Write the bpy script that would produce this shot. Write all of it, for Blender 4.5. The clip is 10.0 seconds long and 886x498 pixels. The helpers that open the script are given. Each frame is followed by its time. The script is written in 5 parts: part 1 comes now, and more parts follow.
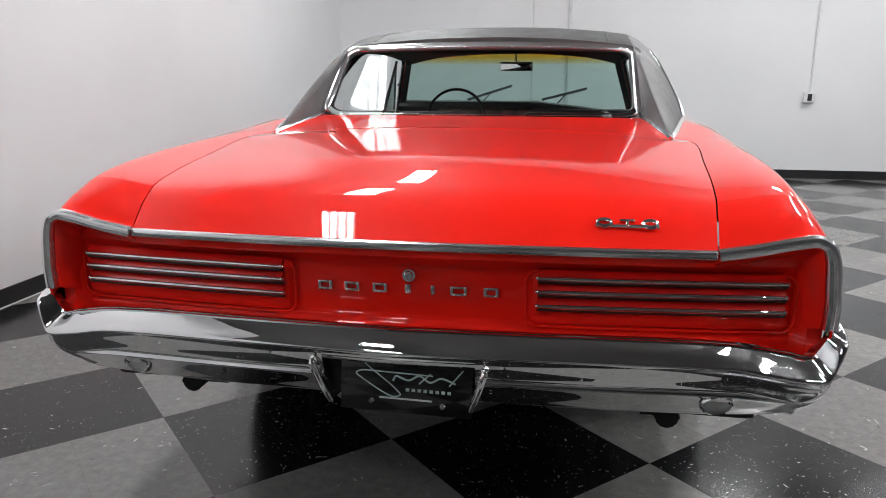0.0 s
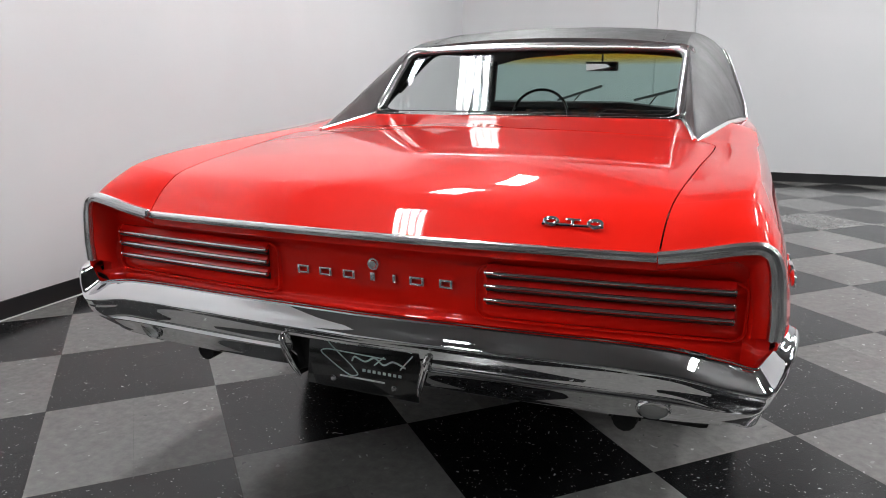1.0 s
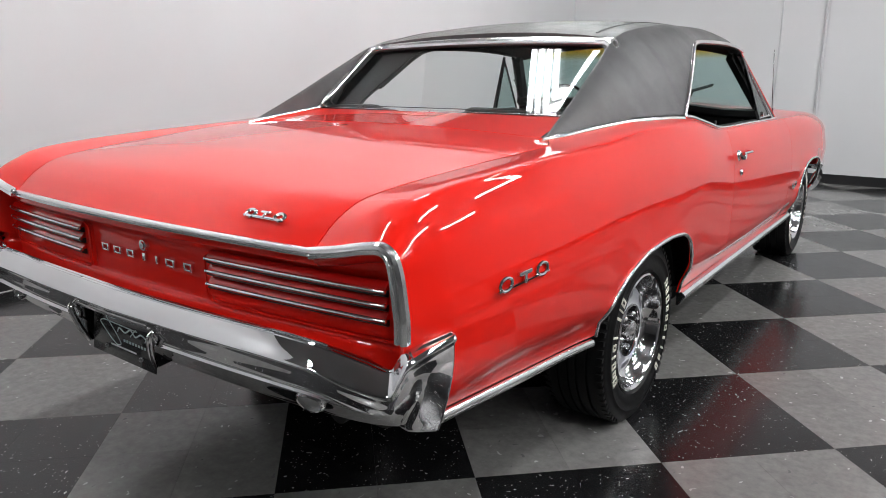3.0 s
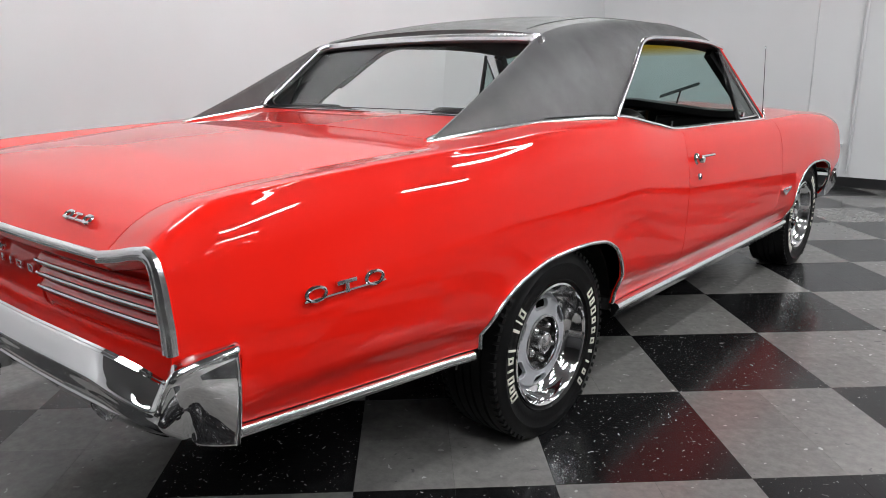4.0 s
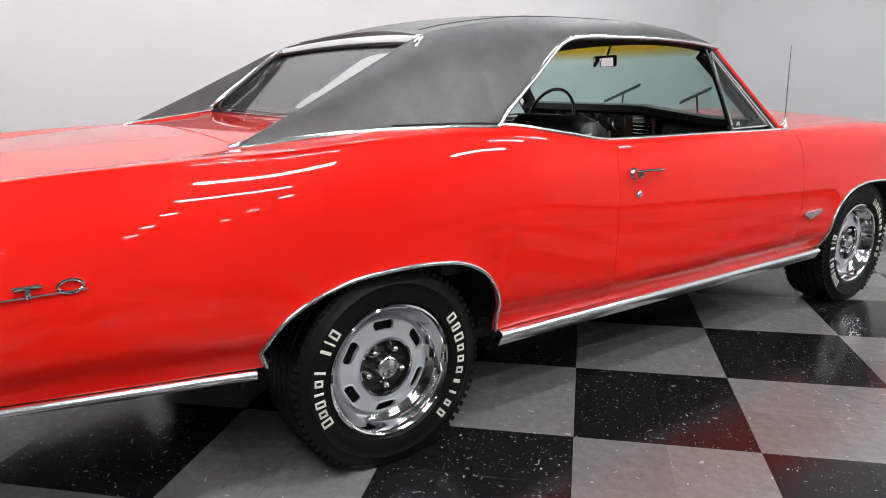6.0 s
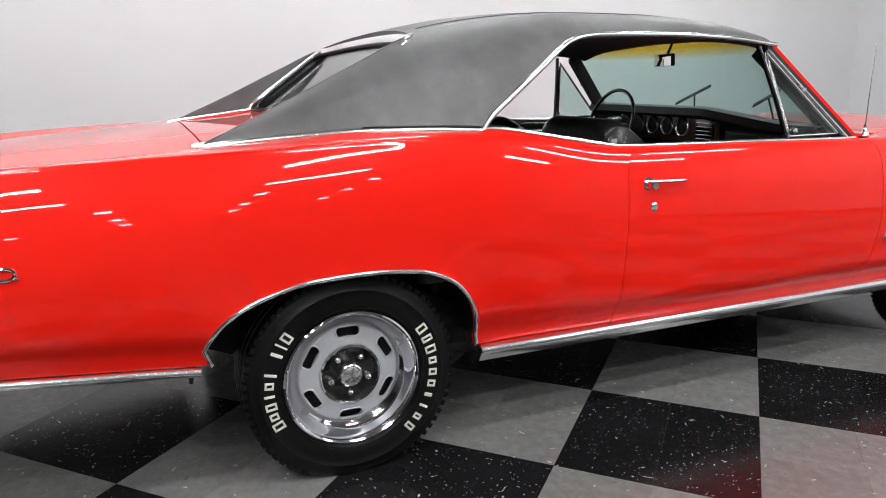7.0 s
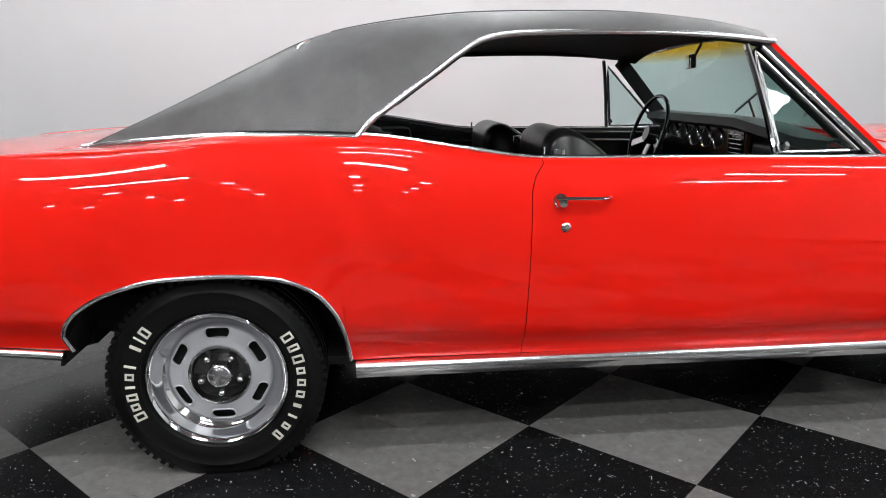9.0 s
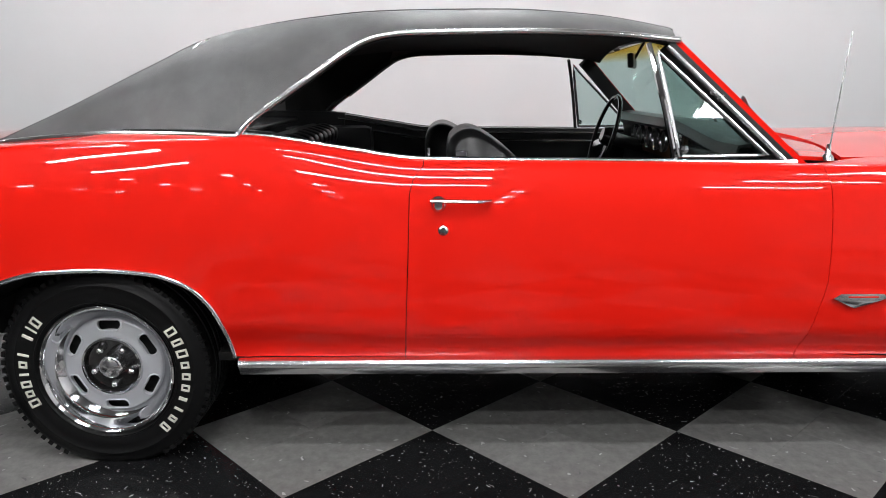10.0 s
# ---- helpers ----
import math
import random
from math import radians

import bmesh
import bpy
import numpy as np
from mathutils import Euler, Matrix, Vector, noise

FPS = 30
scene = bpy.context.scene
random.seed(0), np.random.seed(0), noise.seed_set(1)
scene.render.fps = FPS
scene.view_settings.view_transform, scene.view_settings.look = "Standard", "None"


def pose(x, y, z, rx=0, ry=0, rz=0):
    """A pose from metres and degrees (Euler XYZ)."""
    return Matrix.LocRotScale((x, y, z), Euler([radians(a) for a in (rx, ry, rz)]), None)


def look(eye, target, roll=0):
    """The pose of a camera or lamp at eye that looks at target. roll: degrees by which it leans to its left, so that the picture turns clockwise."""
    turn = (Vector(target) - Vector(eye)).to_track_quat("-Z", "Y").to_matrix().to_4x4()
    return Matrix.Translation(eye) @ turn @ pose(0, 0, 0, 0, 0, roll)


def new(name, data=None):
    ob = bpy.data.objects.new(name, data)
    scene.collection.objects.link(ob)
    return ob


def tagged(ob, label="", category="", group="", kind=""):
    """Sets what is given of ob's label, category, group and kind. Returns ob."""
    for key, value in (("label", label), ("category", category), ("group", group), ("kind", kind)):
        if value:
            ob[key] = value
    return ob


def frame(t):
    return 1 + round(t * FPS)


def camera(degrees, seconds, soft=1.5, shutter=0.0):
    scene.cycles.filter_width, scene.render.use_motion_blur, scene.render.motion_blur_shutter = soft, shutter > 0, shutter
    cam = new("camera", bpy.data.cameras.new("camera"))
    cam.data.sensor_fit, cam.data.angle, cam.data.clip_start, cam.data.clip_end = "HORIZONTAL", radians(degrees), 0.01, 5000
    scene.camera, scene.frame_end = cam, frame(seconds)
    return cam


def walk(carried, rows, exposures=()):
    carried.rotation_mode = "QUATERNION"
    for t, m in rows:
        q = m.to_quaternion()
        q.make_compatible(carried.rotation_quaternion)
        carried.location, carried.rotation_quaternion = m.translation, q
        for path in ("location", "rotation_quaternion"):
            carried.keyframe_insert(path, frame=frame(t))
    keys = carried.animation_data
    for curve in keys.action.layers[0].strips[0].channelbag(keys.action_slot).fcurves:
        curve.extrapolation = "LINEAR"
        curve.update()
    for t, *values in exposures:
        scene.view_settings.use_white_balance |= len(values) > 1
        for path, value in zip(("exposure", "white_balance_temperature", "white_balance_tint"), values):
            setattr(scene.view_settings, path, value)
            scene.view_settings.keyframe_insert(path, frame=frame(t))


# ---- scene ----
PATH = [
    (0, (0.336, -2.821, 1.214), (0.017, -0.903, 0.744), 0.12),
    (0.5, (0.531, -2.821, 1.216), (0.008, -0.948, 0.746), 0.04),
    (1, (0.769, -2.793, 1.217), (0.063, -0.982, 0.747), -0.03),
    (1.5, (1.014, -2.736, 1.219), (0.173, -0.983, 0.746), -0.02),
    (2, (1.278, -2.643, 1.219), (0.327, -0.948, 0.746), -0.13),
    (2.5, (1.525, -2.499, 1.223), (0.471, -0.869, 0.744), -0.08),
    (4, (2.105, -1.902, 1.213), (0.824, -0.444, 0.731), -0.37),
    (4.5, (2.285, -1.702, 1.206), (0.944, -0.298, 0.728), -0.32),
    (5, (2.428, -1.486, 1.202), (1.020, -0.146, 0.732), -0.42),
    (6.5, (2.786, -0.763, 1.204), (1.086, 0.180, 0.736), -0.47),
    (7, (2.853, -0.507, 1.204), (1.065, 0.257, 0.738), -0.41),
    (7.5, (2.901, -0.251, 1.197), (1.051, 0.354, 0.738), -0.36),
    (8, (2.929, 0.017, 1.195), (1.036, 0.475, 0.743), -0.18),
    (8.5, (2.962, 0.264, 1.190), (1.038, 0.576, 0.743), -0.23),
    (9, (2.990, 0.526, 1.190), (1.049, 0.715, 0.744), -0.46),
    (9.5, (2.983, 0.786, 1.187), (1.036, 0.891, 0.742), -0.45),
    (10, (2.996, 1.103, 1.193), (1.047, 1.098, 0.743), -0.30),
]
cam = camera(64.0, 10.0, soft=0.9)
walk(cam, [(t, look(eye, target, roll)) for t, eye, target, roll in PATH],
     exposures=[(0, -.06), (2.5, -.08), (4, -.17), (5, -.15), (6.5, .10), (7.5, .04), (10, 0.0)])

# ---- light ----
LAMP_Z = 3.9          # height of the ceiling light fittings
LAMP_POWER = 70.0     # fittings by the white wall
HALL_POWER = 92.0     # brightness of the fluorescent tubes over the aisle
BAY_POWER = 100.0     # brightness of the small round lamps deeper in the hall
world = bpy.data.worlds.new("world")
scene.world = world
world.use_nodes = True
world.node_tree.nodes["Background"].inputs["Color"].default_value = (0.9, 0.95, 1.0, 1)
world.node_tree.nodes["Background"].inputs["Strength"].default_value = 0.02


# ---- materials ----
def mat_base(name):
    m = bpy.data.materials.new(name)
    m.use_nodes = True
    return m, m.node_tree.nodes, m.node_tree.links, m.node_tree.nodes["Principled BSDF"]


def noise_node(n, l, scale, detail=4.0, coords="Object", rough=0.55):
    tc = n.new("ShaderNodeTexCoord")
    t = n.new("ShaderNodeTexNoise")
    t.inputs["Scale"].default_value = scale
    t.inputs["Detail"].default_value = detail
    t.inputs["Roughness"].default_value = rough
    l.new(tc.outputs[coords], t.inputs["Vector"])
    return t


def ramp(n, l, source, stops):
    r = n.new("ShaderNodeValToRGB")
    while len(r.color_ramp.elements) < len(stops):
        r.color_ramp.elements.new(0.5)
    for e, (at, c) in zip(r.color_ramp.elements, stops):
        e.position = at
        e.color = (*c, 1) if len(c) == 3 else c
    l.new(source, r.inputs["Fac"])
    return r


def bump(n, l, bsdf, height, strength, distance):
    b = n.new("ShaderNodeBump")
    b.inputs["Strength"].default_value = strength
    b.inputs["Distance"].default_value = distance
    l.new(height, b.inputs["Height"])
    l.new(b.outputs["Normal"], bsdf.inputs["Normal"])
    return b


def simple(name, color, rough, metal=0.0, coat=0.0, grain=0.0, grain_scale=60.0, vary=0.12, spec=0.5):
    """A plain surface with a slight variation of tone and gloss at two scales."""
    m, n, l, b = mat_base(name)
    b.inputs["Metallic"].default_value = metal
    b.inputs["Specular IOR Level"].default_value = spec
    b.inputs["Coat Weight"].default_value = coat
    b.inputs["Coat Roughness"].default_value = 0.03
    big = noise_node(n, l, 3.0, 3.0)
    c0 = tuple(v * (1 - vary) for v in color)
    c1 = tuple(min(1.0, v * (1 + vary)) for v in color)
    l.new(ramp(n, l, big.outputs["Fac"], [(0.3, c0), (0.7, c1)]).outputs["Color"], b.inputs["Base Color"])
    fine = noise_node(n, l, grain_scale, 6.0)
    r = n.new("ShaderNodeMapRange")
    r.inputs["To Min"].default_value = max(0.0, rough * 0.8)
    r.inputs["To Max"].default_value = min(1.0, rough * 1.25)
    l.new(fine.outputs["Fac"], r.inputs["Value"])
    l.new(r.outputs["Result"], b.inputs["Roughness"])
    if grain:
        bump(n, l, b, fine.outputs["Fac"], grain, 0.002)
    return m


def red_paint():
    m, n, l, b = mat_base("red_paint")
    big = noise_node(n, l, 1.7, 3.0)
    l.new(ramp(n, l, big.outputs["Fac"], [(0.3, (0.78, 0.011, 0.005)), (0.7, (0.83, 0.013, 0.006))]).outputs["Color"], b.inputs["Base Color"])
    b.inputs["Roughness"].default_value = 0.4
    b.inputs["Specular IOR Level"].default_value = 0.05
    b.inputs["Coat Weight"].default_value = 1.0
    b.inputs["Coat Roughness"].default_value = 0.014
    b.inputs["Coat IOR"].default_value = 1.37
    wave = noise_node(n, l, 9.0, 2.0)
    peel = n.new("ShaderNodeBump")
    peel.inputs["Strength"].default_value = 0.003
    peel.inputs["Distance"].default_value = 0.004
    l.new(wave.outputs["Fac"], peel.inputs["Height"])
    l.new(peel.outputs["Normal"], b.inputs["Coat Normal"])
    return m


def vinyl_top():
    m, n, l, b = mat_base("black_vinyl")
    big = noise_node(n, l, 4.2, 7.0, rough=.62)
    l.new(ramp(n, l, big.outputs["Fac"], [(0.3, (0.056, 0.055, 0.056)), (0.5, (0.078, 0.077, 0.079)), (0.72, (0.112, 0.111, 0.114))]).outputs["Color"], b.inputs["Base Color"])
    patch = noise_node(n, l, 9.0, 6.0, rough=.65)
    r = n.new("ShaderNodeMapRange")
    r.inputs["To Min"].default_value, r.inputs["To Max"].default_value = 0.26, 0.64
    l.new(patch.outputs["Fac"], r.inputs["Value"])
    l.new(r.outputs["Result"], b.inputs["Roughness"])
    grain = n.new("ShaderNodeTexVoronoi")
    grain.inputs["Scale"].default_value = 420.0
    tc = n.new("ShaderNodeTexCoord")
    l.new(tc.outputs["Object"], grain.inputs["Vector"])
    bump(n, l, b, grain.outputs["Distance"], 0.35, 0.0015)
    return m


def floor_tile(name, dark):
    """Waxed vinyl tile: mottled ground, pale and dark chips, a tone of its own for each tile."""
    m, n, l, b = mat_base(name)
    tc = n.new("ShaderNodeTexCoord")
    geo = n.new("ShaderNodeNewGeometry")
    info = n.new("ShaderNodeObjectInfo")
    mott = n.new("ShaderNodeTexNoise")
    mott.inputs["Scale"].default_value, mott.inputs["Detail"].default_value = 26.0, 8.0
    mott.inputs["Roughness"].default_value = 0.7
    l.new(geo.outputs["Position"], mott.inputs["Vector"])
    if dark:
        ground = ramp(n, l, mott.outputs["Fac"], [(0.3, (0.006, 0.006, 0.0065)), (0.75, (0.014, 0.014, 0.015))])
    else:
        ground = ramp(n, l, mott.outputs["Fac"], [(0.25, (0.134, 0.131, 0.127)), (0.5, (0.178, 0.174, 0.168)), (0.8, (0.235, 0.231, 0.222))])
    stretch = n.new("ShaderNodeMapping")
    stretch.inputs["Rotation"].default_value = (0, 0, 0.6)
    stretch.inputs["Scale"].default_value = (1.0, 0.78, 1.0)
    warp = n.new("ShaderNodeTexNoise")
    warp.inputs["Scale"].default_value = 14.0
    l.new(geo.outputs["Position"], warp.inputs["Vector"])
    add = n.new("ShaderNodeVectorMath")
    add.operation = "MULTIPLY_ADD"
    add.inputs[1].default_value = (0.09, 0.09, 0.0)
    l.new(warp.outputs["Color"], add.inputs[0])
    l.new(geo.outputs["Position"], add.inputs[2])
    l.new(add.outputs["Vector"], stretch.inputs["Vector"])
    vor = n.new("ShaderNodeTexVoronoi")
    vor.inputs["Scale"].default_value = 125.0 if dark else 46.0
    l.new(stretch.outputs["Vector"], vor.inputs["Vector"])
    sep = n.new("ShaderNodeSeparateColor")
    l.new(vor.outputs["Color"], sep.inputs["Color"])
    size = n.new("ShaderNodeMapRange")
    size.inputs["From Min"].default_value, size.inputs["From Max"].default_value = 0.62, 1.0
    size.inputs["To Min"].default_value, size.inputs["To Max"].default_value = 0.0, 0.29
    l.new(sep.outputs["Red"], size.inputs["Value"])
    chip = n.new("ShaderNodeMath")
    chip.operation = "LESS_THAN"
    l.new(vor.outputs["Distance"], chip.inputs[0])
    l.new(size.outputs["Result"], chip.inputs[1])
    mix = n.new("ShaderNodeMix")
    mix.data_type = "RGBA"
    pale = n.new("ShaderNodeMix")
    pale.data_type = "RGBA"
    pale.inputs["A"].default_value = (0.20, 0.20, 0.20, 1) if dark else (0.10, 0.10, 0.10, 1)
    pale.inputs["B"].default_value = (0.55, 0.55, 0.54, 1) if dark else (0.44, 0.44, 0.43, 1)
    l.new(sep.outputs["Green"], pale.inputs["Factor"])
    l.new(chip.outputs["Value"], mix.inputs["Factor"])
    l.new(ground.outputs["Color"], mix.inputs["A"])
    l.new(pale.outputs["Result"], mix.inputs["B"])
    tone = n.new("ShaderNodeMapRange")
    tone.inputs["To Min"].default_value, tone.inputs["To Max"].default_value = 0.88, 1.1
    l.new(info.outputs["Random"], tone.inputs["Value"])
    hsv = n.new("ShaderNodeHueSaturation")
    l.new(mix.outputs["Result"], hsv.inputs["Color"])
    l.new(tone.outputs["Result"], hsv.inputs["Value"])
    l.new(hsv.outputs["Color"], b.inputs["Base Color"])
    smear = n.new("ShaderNodeTexNoise")
    smear.inputs["Scale"].default_value, smear.inputs["Detail"].default_value = 3.5, 6.0
    l.new(geo.outputs["Position"], smear.inputs["Vector"])
    rr = n.new("ShaderNodeMapRange")
    rr.inputs["To Min"].default_value, rr.inputs["To Max"].default_value = 0.10, 0.26
    l.new(smear.outputs["Fac"], rr.inputs["Value"])
    l.new(rr.outputs["Result"], b.inputs["Roughness"])
    b.inputs["IOR"].default_value = 1.42
    bump(n, l, b, smear.outputs["Fac"], 0.05, 0.01)
    return m


def wall_paint(name, color):
    m, n, l, b = mat_base(name)
    big = noise_node(n, l, 0.7, 4.0)
    c0, c1 = tuple(v * 0.96 for v in color), tuple(min(1, v * 1.03) for v in color)
    l.new(ramp(n, l, big.outputs["Fac"], [(0.3, c0), (0.7, c1)]).outputs["Color"], b.inputs["Base Color"])
    b.inputs["Roughness"].default_value = 0.6
    nap = noise_node(n, l, 160.0, 5.0)
    bump(n, l, b, nap.outputs["Fac"], 0.12, 0.002)
    return m


def pane(name, tint, top=None, gloss=0.035):
    """Clear sheet of glass: tinted light passes, Fresnel gives the gloss. top: (tint, z0, z1) of a shade band."""
    m, n, l, b = mat_base(name)
    out = n["Material Output"]
    n.remove(b)
    tr = n.new("ShaderNodeBsdfTransparent")
    tr.inputs["Color"].default_value = (*tint, 1)
    if top:
        tc = n.new("ShaderNodeTexCoord")
        sep = n.new("ShaderNodeSeparateXYZ")
        l.new(tc.outputs["Object"], sep.inputs["Vector"])
        mr = n.new("ShaderNodeMapRange")
        mr.inputs["From Min"].default_value, mr.inputs["From Max"].default_value = top[1], top[2]
        l.new(sep.outputs["Z"], mr.inputs["Value"])
        mx = n.new("ShaderNodeMix")
        mx.data_type = "RGBA"
        mx.inputs["A"].default_value = (*tint, 1)
        mx.inputs["B"].default_value = (*top[0], 1)
        l.new(mr.outputs["Result"], mx.inputs["Factor"])
        l.new(mx.outputs["Result"], tr.inputs["Color"])
    gl = n.new("ShaderNodeBsdfGlossy")
    gl.inputs["Roughness"].default_value = 0.01
    lw = n.new("ShaderNodeLayerWeight")
    lw.inputs["Blend"].default_value = 0.5
    p5 = n.new("ShaderNodeMath")
    p5.operation = "POWER"
    p5.inputs[1].default_value = 5.0
    l.new(lw.outputs["Facing"], p5.inputs[0])
    fr = n.new("ShaderNodeMath")
    fr.operation = "MULTIPLY_ADD"
    fr.inputs[1].default_value, fr.inputs[2].default_value = 0.9, gloss
    l.new(p5.outputs["Value"], fr.inputs[0])
    mixs = n.new("ShaderNodeMixShader")
    l.new(fr.outputs["Value"], mixs.inputs["Fac"])
    l.new(tr.outputs["BSDF"], mixs.inputs[1])
    l.new(gl.outputs["BSDF"], mixs.inputs[2])
    l.new(mixs.outputs["Shader"], out.inputs["Surface"])
    return m


def glow(name, color, strength):
    m, n, l, b = mat_base(name)
    b.inputs["Base Color"].default_value = (0.9, 0.9, 0.9, 1)
    b.inputs["Emission Color"].default_value = (*color, 1)
    b.inputs["Emission Strength"].default_value = strength
    return m


RED = red_paint()
VINYL = vinyl_top()
CHROME = simple("chrome", (0.76, 0.76, 0.77), 0.025, metal=1.0, vary=0.05, grain_scale=25)
STEEL = simple("brushed_steel", (0.62, 0.62, 0.63), 0.16, metal=1.0, vary=0.08)
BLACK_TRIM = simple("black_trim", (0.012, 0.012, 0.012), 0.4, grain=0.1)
LEATHER = simple("black_upholstery", (0.006, 0.006, 0.0063), 0.32, grain=0.012, grain_scale=60, spec=0.32)
CARPET = simple("black_carpet", (0.010, 0.010, 0.010), 0.95, grain=0.5, grain_scale=300)
UNDER = simple("underbody_black", (0.012, 0.012, 0.012), 0.8, grain=0.3, grain_scale=40)
RUBBER = simple("tyre_rubber", (0.0040, 0.0040, 0.0042), 0.42, grain=0.15, grain_scale=120, spec=0.22)
SILVER = simple("silver_wheel_paint", (0.52, 0.53, 0.56), 0.34, metal=0.3, vary=0.05)
WHITE_RUBBER = simple("white_rubber", (0.72, 0.70, 0.62), 0.6)
BLACK_GLOSS = simple("black_gloss", (0.008, 0.008, 0.008), 0.12, coat=0.6)
WOOD = simple("walnut_veneer", (0.10, 0.045, 0.02), 0.35, vary=0.45, grain_scale=30)
DIAL = simple("dial_face", (0.02, 0.02, 0.02), 0.3)
MARK = simple("pale_marking", (0.45, 0.55, 0.55), 0.4)
LENS_RED = simple("red_lens", (0.72, 0.010, 0.008), 0.12, coat=1.0)
LAMP_GLASS = simple("lamp_glass", (0.34, 0.345, 0.34), 0.12, coat=1.0, grain=0.4, grain_scale=220)
TILE_DARK = floor_tile("black_floor_tile", True)
TILE_PALE = floor_tile("grey_floor_tile", False)
GROUT = simple("floor_joint", (0.05, 0.05, 0.05), 0.6)
WALL = wall_paint("white_wall_paint", (0.70, 0.70, 0.71))
CEIL = wall_paint("ceiling_paint", (0.12, 0.12, 0.12))
WALL_GREY = wall_paint("grey_wall_paint", (0.17, 0.17, 0.175))
SEALANT = simple("pale_sealant", (0.55, 0.55, 0.54), 0.5)
LINER = simple("black_headlining", (0.0035, 0.0035, 0.0036), 0.9, grain=0.2, grain_scale=200)
BASE = simple("black_baseboard", (0.010, 0.010, 0.011), 0.45)
GREY_PIPE = simple("grey_conduit", (0.60, 0.60, 0.61), 0.45)
GLASS = pane("clear_glass", (0.935, 0.96, 0.955))
GLASS_TINT = pane("tinted_glass", (0.72, 0.83, 0.81), ((0.72, 0.60, 0.18), 1.295, 1.345))
GLASS_VENT = pane("vent_glass", (0.76, 0.85, 0.83))
RIM_CHROME = simple("polished_rim", (0.76, 0.76, 0.77), 0.07, metal=1.0, vary=0.04, grain_scale=25)
MIRROR = simple("mirror_glass", (0.85, 0.86, 0.87), 0.02, metal=1.0, vary=0.01)
TUBE = glow("fluorescent_tube", (0.96, 0.99, 1.0), LAMP_POWER)
BAY = glow("bay_lamp_lens", (0.98, 0.99, 1.0), BAY_POWER)
TUBE_HALL = glow("hall_tube", (0.98, 0.99, 1.0), HALL_POWER)
BRIGHT = simple("bright_anodised_trim", (0.88, 0.88, 0.89), 0.19, metal=1.0, vary=0.04)


# ---- mesh tools ----
def finish(name, bm, material, smooth=38.0):
    bmesh.ops.recalc_face_normals(bm, faces=bm.faces)
    me = bpy.data.meshes.new(name)
    bm.to_mesh(me)
    bm.free()
    me.materials.append(material)
    if smooth:
        me.shade_smooth()
        me.set_sharp_from_angle(angle=radians(smooth))
    return me


def part(name, bm, material, parent=None, label="", smooth=38.0):
    """Links a bmesh (or a finished mesh) as one mesh object under a thing or a part."""
    me = bm if isinstance(bm, bpy.types.Mesh) else finish(name, bm, material, smooth)
    ob = new(name, me)
    ob.parent = parent
    if label:
        tagged(ob, label)
    return ob


def add_grid(bm, P, close_u=False, close_v=False):
    nu, nv = P.shape[:2]
    vs = [[bm.verts.new(P[i, j]) for j in range(nv)] for i in range(nu)]
    for i in range(nu - (not close_u)):
        for j in range(nv - (not close_v)):
            a, b = (i + 1) % nu, (j + 1) % nv
            bm.faces.new((vs[i][j], vs[a][j], vs[a][b], vs[i][b]))
    return vs


def shell(P, th, bm=None, out=None):
    """A curved panel of thickness th from a grid of points. out: a point on the inner side."""
    bm = bm or bmesh.new()
    P = np.asarray(P, float)
    du, dv = np.gradient(P, axis=0), np.gradient(P, axis=1)
    N = np.cross(du, dv)
    N /= np.linalg.norm(N, axis=2, keepdims=True) + 1e-12
    inside = np.array(out if out is not None else (0, P[..., 1].mean(), 0.5))
    if ((P - inside) * N).sum() < 0:
        N = -N
    Q = P - th * N
    nu, nv = P.shape[:2]
    A, B = add_grid(bm, P), add_grid(bm, Q)
    for i in range(nu - 1):
        for j in (0, nv - 1):
            bm.faces.new((A[i][j], A[i + 1][j], B[i + 1][j], B[i][j]))
    for j in range(nv - 1):
        for i in (0, nu - 1):
            bm.faces.new((A[i][j], A[i][j + 1], B[i][j + 1], B[i][j]))
    return bm


def sweep(path, profile, up=(0, 0, 1), bm=None, closed=False, scale=None):
    """Sweeps a closed profile [(side, up)] along a path; up is the profile's upright."""
    bm = bm or bmesh.new()
    p = np.asarray(path, float)
    T = np.roll(p, -1, 0) - np.roll(p, 1, 0) if closed else np.gradient(p, axis=0)
    T /= np.linalg.norm(T, axis=1, keepdims=True) + 1e-12
    U = np.broadcast_to(np.asarray(up, float), p.shape)
    S = np.cross(T, U)
    S /= np.linalg.norm(S, axis=1, keepdims=True) + 1e-12
    V = np.cross(S, T)
    pr = np.asarray(profile, float)
    k = np.ones(len(p)) if scale is None else np.asarray(scale, float)
    G = p[:, None] + k[:, None, None] * (pr[None, :, :1] * S[:, None] + pr[None, :, 1:] * V[:, None])
    rows = add_grid(bm, G, close_u=closed, close_v=True)
    if not closed:
        bm.faces.new(rows[0])
        bm.faces.new(rows[-1][::-1])
    return bm


def ring_profile(r, n=10, flat=1.0):
    a = np.linspace(0, 2 * np.pi, n, endpoint=False)
    return np.stack([r * np.cos(a), flat * r * np.sin(a)], 1)


def lathe(profile, n=72, bm=None, axis_x=True, arc=None):
    """Turns a profile [(radius, along)] round the x axis."""
    bm = bm or bmesh.new()
    pr = np.asarray(profile, float)
    a = np.linspace(0, 2 * np.pi, n, endpoint=False)
    G = np.stack([np.broadcast_to(pr[None, :, 1], (n, len(pr))), pr[None, :, 0] * np.cos(a)[:, None], pr[None, :, 0] * np.sin(a)[:, None]], 2)
    add_grid(bm, G, close_u=True)
    return bm


